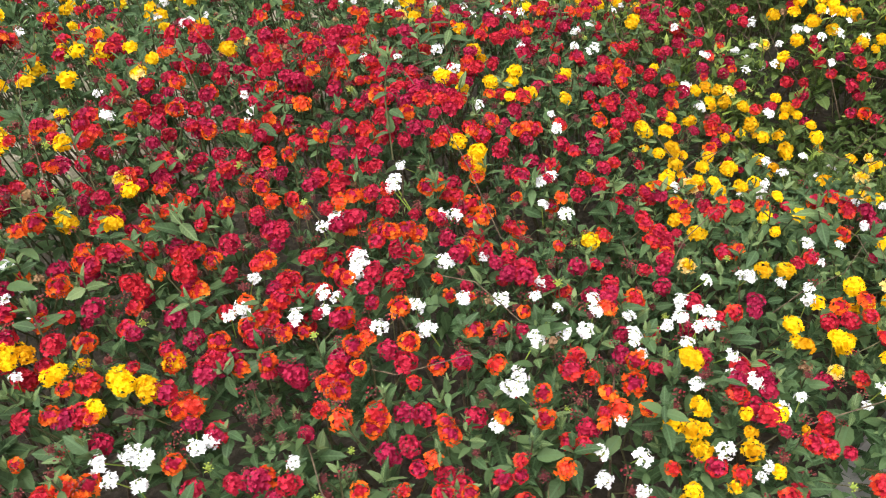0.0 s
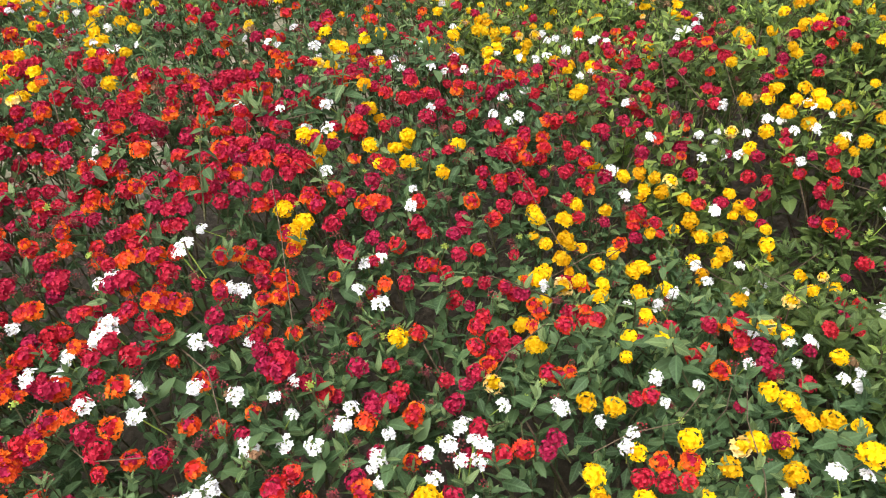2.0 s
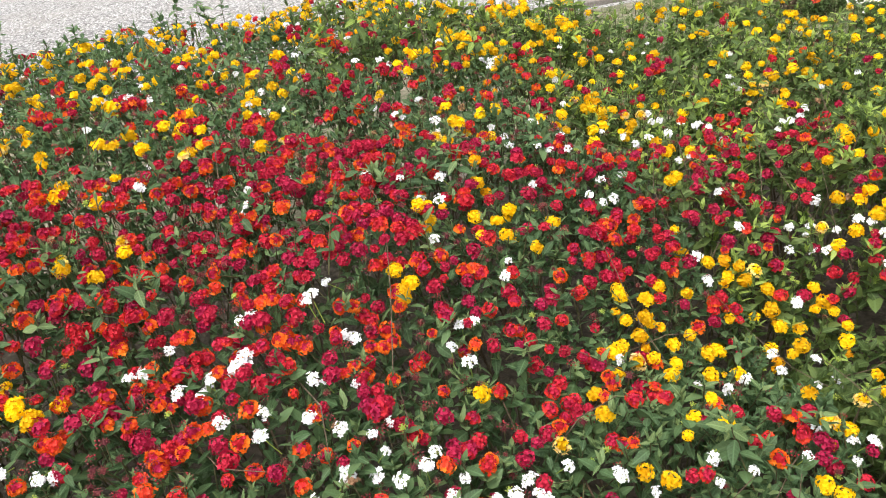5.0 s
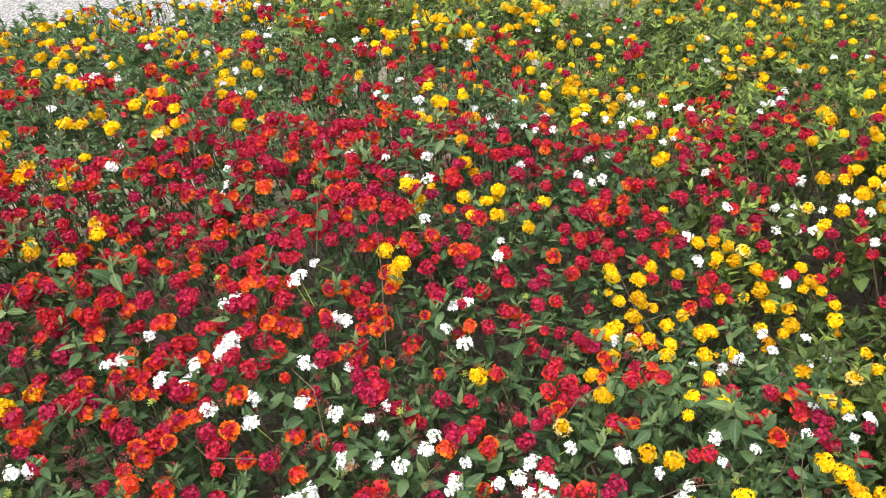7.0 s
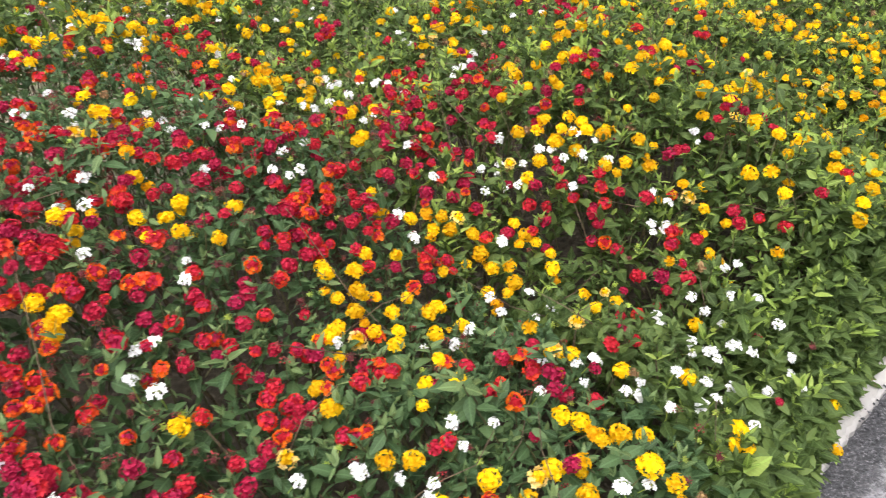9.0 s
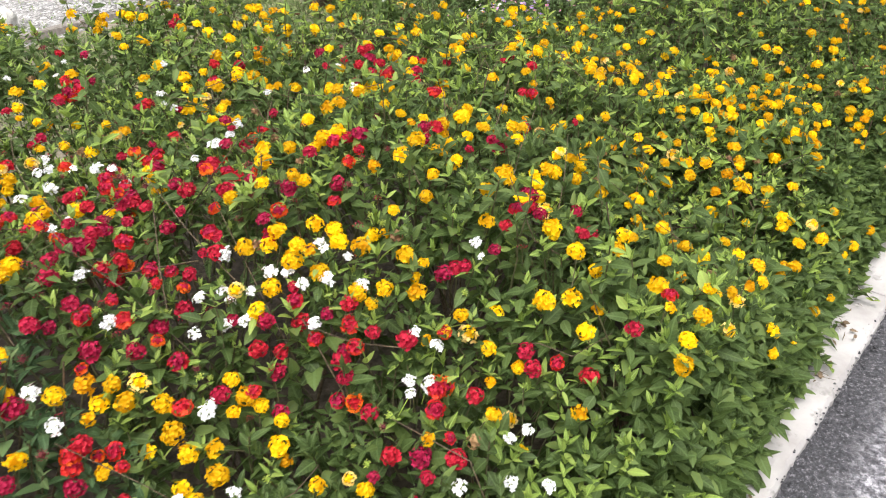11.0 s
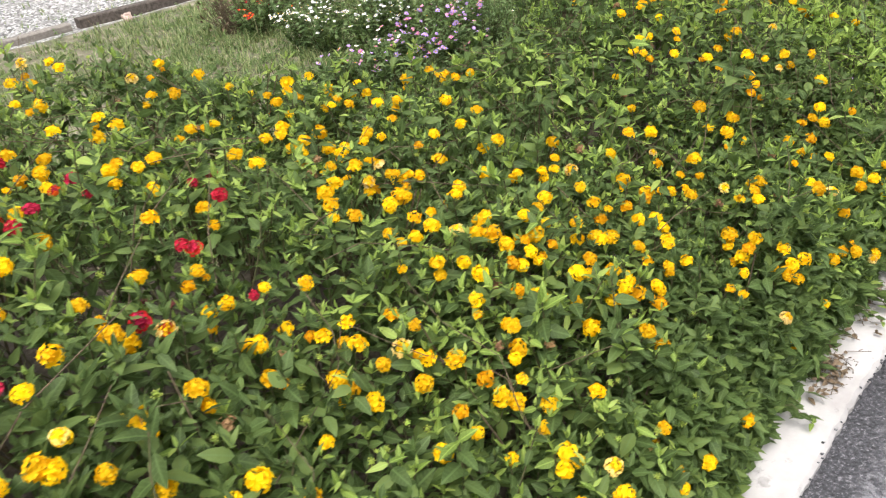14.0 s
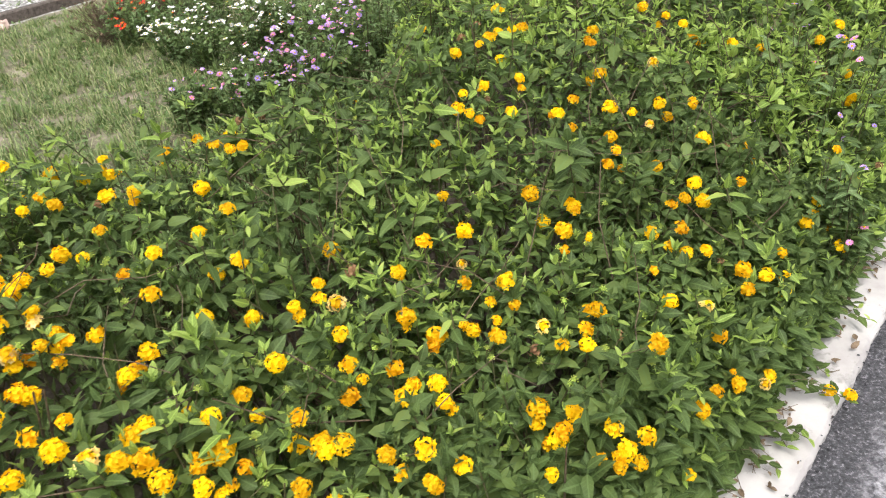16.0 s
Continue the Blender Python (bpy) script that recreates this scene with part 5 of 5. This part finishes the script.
# ---- asters and other plants behind the bed ----
def aster_head(seed, petal):
    """A small daisy: a ring of narrow rays round a yellow disc."""
    pieces, rng = [], np.random.default_rng(seed)
    for k in range(12):
        a = k * math.pi / 6 + rng.normal(0, 0.08)
        r, w = 0.016 * rng.uniform(0.85, 1.1), 0.0032
        c, s = math.cos(a), math.sin(a)
        pieces.append((np.array([(0.002 * c, 0.002 * s, 0), (r * 0.6 * c - w * s, r * 0.6 * s + w * c, 0.003), (r * c, r * s, 0.002), (r * 0.6 * c + w * s, r * 0.6 * s - w * c, 0.003)]), [(0, 3, 2), (0, 2, 1)], 0, None))
    pieces.append(knob((0, 0, 0.002), (0, 0, 1), 0.0045, 1))
    v, t, s, w = joined(pieces)
    return mesh_from("flower_head", v, t, [petal, YELLOW], s, None, False)


ASTERS = {"white": [aster_head(k, WHITE) for k in (1, 2)], "lilac": [aster_head(k, LILAC) for k in (3, 4)], "red": [aster_head(k, SCARLET) for k in (5, 6)], "pink": [aster_head(k, PINK) for k in (7, 8)]}


def aster(u0, v0, colour, width, tall, blooms, seed, label):
    rng = np.random.default_rng(seed)
    base = Vector((*xy(u0, v0), 0.07))
    plant = tagged(new("aster_plant"), label, "flower", "asters behind the bed")
    plant.location = base
    pieces, heads = [], []
    for i in range(46):
        a, r = rng.uniform(0, 6.28), width * math.sqrt(rng.random())
        end = np.array([r * math.cos(a), r * math.sin(a), tall * rng.uniform(0.6, 1.1)])
        root = end * np.array([0.35, 0.35, 0])
        mid = root * 0.5 + end * 0.5 + rng.normal(0, 0.015, 3)
        pieces.append(tube([root, mid, end], 0.0018, 3, 0, 0.6))
        k = 22
        along = rng.random(k)
        foot = root + (end - root) * along[:, None]
        v, t, w = lay_leaves(foot, rng.uniform(0, 6.28, k), rng.normal(0.4, 0.4, k), rng.normal(0, 0.4, k), rng.uniform(0.02, 0.042, k), rng)
        pieces.append((v, t, 1 + i % 2, w))
        heads.append(end)
    v, t, s, w = joined(pieces)
    tagged(part("foliage", mesh_from("foliage", v, t, [STEM, LEAF_FRESH, LEAF_TIP_GREY], s, w), plant), kind="stuff")
    for i in range(blooms):
        p = Vector(heads[int(len(heads) * 0.28 * rng.random())] if i % 4 else heads[i % len(heads)]) + Vector(rng.normal(0, 1, 3) * (0.028, 0.028, 0.016)) + Vector((0, 0, 0.014))
        n = Vector((rng.normal(0, 0.4), rng.normal(-0.35, 0.4), 1)).normalized()
        m = Matrix.Translation(base + p) @ n.to_track_quat("Z", "Y").to_matrix().to_4x4()
        part("flower_head", ASTERS["pink" if colour == "lilac" and i % 3 == 0 else colour][i % 2], plant, m @ Matrix.Scale(rng.uniform(0.5, 1.0) * (0.75 if tall > 0.34 else 1), 4))


for k, (u, v, colour, width, tall, blooms, label) in enumerate((
    (4.83, 3.62, "white", 0.2, 0.3, 64, "leafy aster plant with small white daisies"),
    (4.80, 3.36, "white", 0.18, 0.26, 40, "leafy aster plant with small white daisies"),
    (4.98, 3.14, "white", 0.2, 0.3, 44, "leafy aster plant with small white daisies"),
    (5.1, 3.16, "white", 0.2, 0.32, 34, "leafy aster plant with small white daisies"),
    (5.18, 2.9, "white", 0.2, 0.32, 30, "leafy aster plant with small white daisies"),
    (5.35, 3.45, "white", 0.28, 0.34, 26, "leafy aster plant with small white daisies"),
    (5.3, 4.1, "white", 0.3, 0.34, 18, "leafy aster plant with small white daisies"),
    (5.2, 2.5, "white", 0.2, 0.34, 16, "leafy aster plant with small white daisies"),
    (4.62, 2.62, "white", 0.14, 0.24, 10, "leafy aster plant with small white daisies"),
    (4.3, 2.7, "lilac", 0.12, 0.2, 9, "low aster plant with lilac and pink daisies in grass"),
    (4.43, 2.56, "lilac", 0.14, 0.22, 20, "low aster plant with lilac and pink daisies in grass"),
    (4.56, 2.4, "lilac", 0.16, 0.25, 36, "low aster plant with lilac and pink daisies in grass"),
    (4.73, 2.44, "lilac", 0.18, 0.3, 52, "low aster plant with lilac and pink daisies in grass"),
    (4.88, 2.34, "lilac", 0.16, 0.32, 30, "low aster plant with lilac and pink daisies in grass"),
    (5.06, 2.58, "lilac", 0.2, 0.36, 40, "low aster plant with lilac and pink daisies in grass"),
    (5.45, 2.9, "lilac", 0.24, 0.36, 16, "low aster plant with lilac and pink daisies in grass"),
    (4.84, 4.2, "red", 0.2, 0.26, 22, "leafy plant with small red daisies beside bare twigs"),
    (5.02, 4.3, "red", 0.24, 0.3, 26, "leafy plant with small red daisies beside bare twigs"),
    (5.6, 4.75, "red", 0.26, 0.32, 10, "leafy plant with small red daisies beside bare twigs"),
    (4.72, 0.36, "lilac", 0.22, 0.5, 20, "thin aster with lilac daisies growing through the lantana"),
    (4.36, 0.17, "lilac", 0.05, 0.36, 5, "thin aster with lilac daisies growing through the lantana"),
)):
    aster(u, v, colour, width, tall, blooms, 300 + k, label)


def twig_bush(u0, v0, width, tall, seed):
    """A dry bush of bare crossing twigs with a few dead leaves."""
    rng, pieces = np.random.default_rng(seed), []
    for i in range(120):
        a, r = rng.uniform(0, 6.28), width * math.sqrt(rng.random())
        end = np.array([r * math.cos(a), r * math.sin(a), tall * rng.uniform(0.5, 1.0)])
        root = np.array([rng.normal(0, 0.04), rng.normal(0, 0.04), 0])
        pieces.append(tube([root, root * 0.4 + end * 0.6 + rng.normal(0, 0.03, 3), end], 0.003, 3, 0, 0.4))
    foot = np.stack([rng.normal(0, width * 0.5, 160), rng.normal(0, width * 0.5, 160), rng.uniform(0, tall * 0.9, 160)], -1)
    v, t, w = lay_leaves(foot, rng.uniform(0, 6.28, 160), rng.normal(0, 0.6, 160), rng.normal(0, 0.6, 160), rng.uniform(0.02, 0.045, 160), rng)
    plant = tagged(new("dry_bush"), "dry brown bush of bare twigs behind the grass", "bush")
    plant.location = (*xy(u0, v0), 0.07)
    v2, t2, s2, w2 = joined(pieces)
    tagged(part("twig_growth", mesh_from("twig_growth", v2, t2, [WOOD], s2), plant), kind="stuff")
    tagged(part("foliage", mesh_from("foliage", v, t, [DRY_LEAF], None, w), plant), kind="stuff")


twig_bush(4.86, 4.50, 0.22, 0.32, 51)
twig_bush(5.25, 4.60, 0.26, 0.36, 52)


# ---- grass, litter, gravel ----
def blades(name, label, tufts, each, place, tall, broad, bend, seed, bare=True, material=GRASS):
    """Tufts of grass: blades that lean out of a common foot, thin on the bare earth."""
    rng = np.random.default_rng(seed)
    u, v = place(rng, tufts)
    if bare:
        open_earth = np.array([noise.noise(Vector((a * 2.2, b * 2.2, 4))) < -0.25 or (b > 3.3 and a - 0.28 * (b - 4.2) < 4.08 + 0.25 * noise.noise(Vector((a * 3, b * 3, 9)))) for a, b in zip(u, v)])
        keep = ~open_earth | (rng.random(tufts) < 0.45)
        u, v = u[keep], v[keep]
    patch = np.array([noise.noise(Vector((a * 4.5, b * 4.5, 2))) + noise.noise(Vector((a * 13, b * 13, 7))) for a, b in zip(u, v)])
    strength = np.repeat(rng.uniform(0.5, 1.2, len(u)) * np.clip(0.75 + 0.9 * patch, 0.25, 1.6), each)
    x, y = xy(np.repeat(u, each), np.repeat(v, each))
    n = len(x)
    x, y = x + rng.normal(0, 0.008, n), y + rng.normal(0, 0.008, n)
    a, h, lean = rng.uniform(0, 6.28, n), tall * strength * rng.uniform(0.4, 1.2, n), np.abs(rng.normal(0, bend, n))
    w, c, s = broad * rng.uniform(0.6, 1.4, n), np.cos(a), np.sin(a)
    low, mid, top = np.full(n, 0.06), 0.07 + h * 0.65, 0.07 + h * np.clip(1.05 - 0.45 * lean, 0.25, 1.0)
    mx, my, ex, ey = x + lean * h * 0.4 * c, y + lean * h * 0.4 * s, x + lean * h * c, y + lean * h * s
    verts = np.stack([np.stack(p, -1) for p in ((x - w * s, y + w * c, low), (x + w * s, y - w * c, low), (mx + w * 0.7 * s, my - w * 0.7 * c, mid), (mx - w * 0.7 * s, my + w * 0.7 * c, mid), (ex, ey, top))], 1)
    tris = np.array([(0, 1, 2), (0, 2, 3), (3, 2, 4)])[None] + (np.arange(n) * 5)[:, None, None]
    return tagged(new(name, mesh_from(name, verts.reshape(-1, 3), tris.reshape(-1, 3), [material])), label, "grass", kind="stuff")


def behind_bed(rng, n):
    u = rng.uniform(2.3, 6.4, n)
    return u, back(u) - 0.15 + (5.9 - back(u)) * rng.random(n)


blades("grass", "rough patchy green and straw grass behind the bed", 13000, 10, behind_bed, 0.085, 0.0024, 1.1, 71)
blades("dry_grass", "flattened dry straw lying over bare earth and grass", 2600, 4, behind_bed, 0.028, 0.0022, 2.6, 74, False, STRAW)
blades("tall_grass", "thin straw grass stalks standing behind the bed", 130, 2, lambda r, n: (r.uniform(2.6, 6.0, n), r.uniform(1.9, 4.6, n)), 0.36, 0.0016, 0.35, 72, False)


def weeds():
    """Low broad-leaved weeds that fill the ground between the bed and the asters."""
    rng = np.random.default_rng(77)
    n = 4600
    u = rng.uniform(2.6, 6.2, n)
    v = back(u) - 0.12 + rng.exponential(0.95, n)
    x, y = xy(u, v)
    high = rng.uniform(0.03, 0.20, n) * np.clip(1.5 - (v - back(u)), 0.25, 1)
    pieces = []
    for i in range(n):
        pieces.append(tube([(x[i], y[i], 0.06), (x[i] + rng.normal(0, 0.02), y[i] + rng.normal(0, 0.02), 0.08 + high[i])], 0.0011, 3, 0, 0.6))
    for k in range(8):
        share = rng.uniform(0.2, 1, n)
        foot = np.stack([x, y, 0.07 + high * share], -1) + rng.normal(0, 0.012, (n, 3)) * (1, 1, 0.2)
        vv, t, w = lay_leaves(foot, rng.uniform(0, 6.28, n), rng.normal(0.3, 0.5, n), rng.normal(0, 0.5, n), rng.uniform(0.014, 0.034, n), rng, LEAF_MIDDLE)
        pieces.append((vv, t, 1 if k % 3 else 2, w))
    vv, t, s, w = joined(pieces)
    tagged(new("weeds", mesh_from("weeds", vv, t, [STEM, LEAF_TIP_GREY, LEAF_FRESH], s, w)), "low green weeds between the bed and the asters", "weeds", kind="stuff")


weeds()
blades("path_weeds", "small weeds scattered over the gravel path", 420, 6, lambda r, n: (r.normal(4.2, 2.0, n), 6.15 + r.exponential(1.1, n)), 0.06, 0.003, 0.9, 73, False)


def litter():
    """Dry fallen leaves along the foot of the bed."""
    rng = np.random.default_rng(81)
    n = 150
    u = rng.uniform(0.8, 6.0, n)
    near = rng.random(n) < 0.8
    v = np.where(near, rng.normal(0.17, 0.03, n), rng.uniform(0.0, 0.2, n))
    clump = np.array([noise.noise(Vector((a * 3.1, 2, 0))) for a in u]) > -0.05
    u, v = u[clump], v[clump]
    for a, b, many in ((3.57, 0.105, 60), (3.62, 0.115, 40), (3.93, 0.115, 34), (3.81, 0.09, 10), (4.16, 0.08, 6), (4.5, 0.12, 22), (4.3, 0.105, 10), (2.91, 0.09, 9), (2.72, 0.085, 7), (2.2, 0.06, 6)):
        u, v = np.append(u, rng.normal(a, 0.045, many)), np.append(v, rng.normal(b, 0.018, many))
    n = len(u)
    x, y = xy(u, v)
    foot = np.stack([x, y, np.where(v > 0.05, 0.106, 0.082) + rng.uniform(0, 0.012, n)], -1)
    vv, t, w = lay_leaves(foot, rng.uniform(0, 6.28, n), rng.normal(0.1, 0.25, n), rng.normal(0, 0.7, n), rng.triangular(0.006, 0.012, 0.028, n), rng)
    pieces = [(vv, t, 0, w)]
    for i in range(0, n, 2):
        a, r = rng.uniform(0, 6.28), rng.uniform(0.008, 0.028)
        step = np.array([r * math.cos(a), r * math.sin(a), rng.uniform(-0.002, 0.006)])
        pieces.append(tube([foot[i] - step, foot[i] + step], rng.uniform(0.0005, 0.0012), 3, 1, 0.8))
    vv, t, s, w = joined(pieces)
    tagged(new("leaf_litter", mesh_from("leaf_litter", vv, t, [DRY_LEAF, WOOD], s, w)), "dry brown fallen leaves along the kerb", "leaf litter", kind="stuff")


def sprig(u0, v0, reach, way, bloom, seed):
    """A low runner that trails from the bed over the kerb, with paired leaves."""
    rng = np.random.default_rng(seed)
    start = np.array([*xy(u0, v0 + 0.06), 0.14])
    end = np.array([*xy(u0 + way, v0 - reach), 0.118])
    mid = (start + end) / 2 + np.array([0, 0, 0.03])
    runner = tagged(new("lantana_runner"), "thin green lantana runner trailing over the kerb", "runner", "runners over the kerb")
    runner.location = Vector((*xy(u0, v0), 0.1))
    v, t, slot, w = tube([start, mid, end], 0.0014, 4, 0, 0.7)
    stem = part("stem", mesh_from("stem", v - np.array(runner.location), t, [STEM]), runner)
    for k in range(5):
        s = 0.35 + 0.65 * k / 4
        foot = Vector(start * (1 - s) ** 2 + 2 * mid * s * (1 - s) + end * s * s)
        yaw = rng.uniform(0, 3.14)
        for half in (0, 3.14):
            turn = Matrix.Rotation(yaw + half, 4, "Z") @ Matrix.Rotation(rng.normal(0.25, 0.15), 4, "X") @ Matrix.Rotation(rng.normal(0, 0.2), 4, "Y")
            leaf = new("leaf", (TIP_LEAVES if k == 4 else SINGLE[False])[rng.integers(4)])
            leaf.parent = stem
            leaf.matrix_basis = Matrix.Translation(foot - runner.location) @ turn @ Matrix.Scale(rng.uniform(0.022, 0.036) * (1 if k < 4 else 0.7), 4)
    if bloom:
        part("flower_head", HEADS[bloom][0], runner, Matrix.Translation(Vector(end) + Vector((0, 0, 0.014))) @ Matrix.Rotation(0.5, 4, "X") @ Matrix.Scale(0.8, 4), HEAD_LABELS[bloom])


def grit():
    """Loose dark crumbs of asphalt along the road's broken edge."""
    rng = np.random.default_rng(95)
    n = 900
    u, v = rng.uniform(0.6, 6.0, n), rng.normal(0.029, 0.008, n)
    x, y = xy(u, v)
    size = rng.uniform(0.0012, 0.005, n)
    octa = np.array([(1, 0, 0), (0, 1, 0), (-1, 0, 0), (0, -1, 0), (0, 0, 0.7), (0, 0, -0.7)], float)
    faces = np.array([(4, 0, 1), (4, 1, 2), (4, 2, 3), (4, 3, 0), (5, 1, 0), (5, 2, 1), (5, 3, 2), (5, 0, 3)])
    verts = octa[None] * size[:, None, None] * rng.uniform(0.6, 1.4, (n, 6, 1))
    verts = verts + np.stack([x, y, np.where(v > 0.042, 0.101, 0.078 + 0.018 * (v > 0.033))], -1)[:, None]
    tris = faces[None] + (np.arange(n) * 6)[:, None, None]
    tagged(new("asphalt_grit", mesh_from("asphalt_grit", verts.reshape(-1, 3), tris.reshape(-1, 3), [ASPHALT], None, None, False)), "loose asphalt crumbs along the kerb edge", "grit", kind="stuff")


litter()
grit()
for k, (u, v, reach, way, bloom) in enumerate((
    (1.86, 0.06, 0.03, 0.02, "yellow"), (2.68, 0.09, 0.02, 0.05, None), (3.02, 0.09, 0.02, 0.04, None), (3.36, 0.10, 0.02, 0.03, None),
    (3.77, 0.11, 0.035, 0.04, None), (3.85, 0.11, 0.055, 0.06, None), (3.90, 0.11, 0.03, -0.03, None), (3.99, 0.11, 0.085, 0.06, "yellow"),
    (4.01, 0.11, 0.05, 0.03, "yellow"), (4.06, 0.12, 0.04, 0.04, None), (4.22, 0.12, 0.06, 0.10, None), (4.30, 0.12, 0.03, 0.05, None), (4.52, 0.13, 0.05, 0.05, None),
)):
    sprig(u, v, reach, way, bloom, 400 + k)


def gravel():
    """Loose pale chippings over the path behind the timber edging."""
    rng = np.random.default_rng(91)
    n = 26000
    u, v = rng.uniform(-4, 6.5, n), 6.1 + 6.0 * rng.random(n) ** 1.3
    x, y = xy(u, v)
    size = rng.triangular(0.006, 0.010, 0.028, n)
    octa = np.array([(1, 0, 0), (0, 1, 0), (-1, 0, 0), (0, -1, 0), (0, 0, 0.7)], float)
    faces = np.array([(4, 0, 1), (4, 1, 2), (4, 2, 3), (4, 3, 0)])
    verts = octa[None] * size[:, None, None] * rng.uniform(0.6, 1.3, (n, 5, 1))
    verts = verts + np.stack([x, y, np.full(n, 0.08)], -1)[:, None]
    tris = faces[None] + (np.arange(n) * 5)[:, None, None]
    tagged(new("gravel", mesh_from("gravel", verts.reshape(-1, 3), tris.reshape(-1, 3), [GRAVEL.mat], None, None, False)), "loose pale limestone gravel on the path", "gravel", kind="stuff")


gravel()
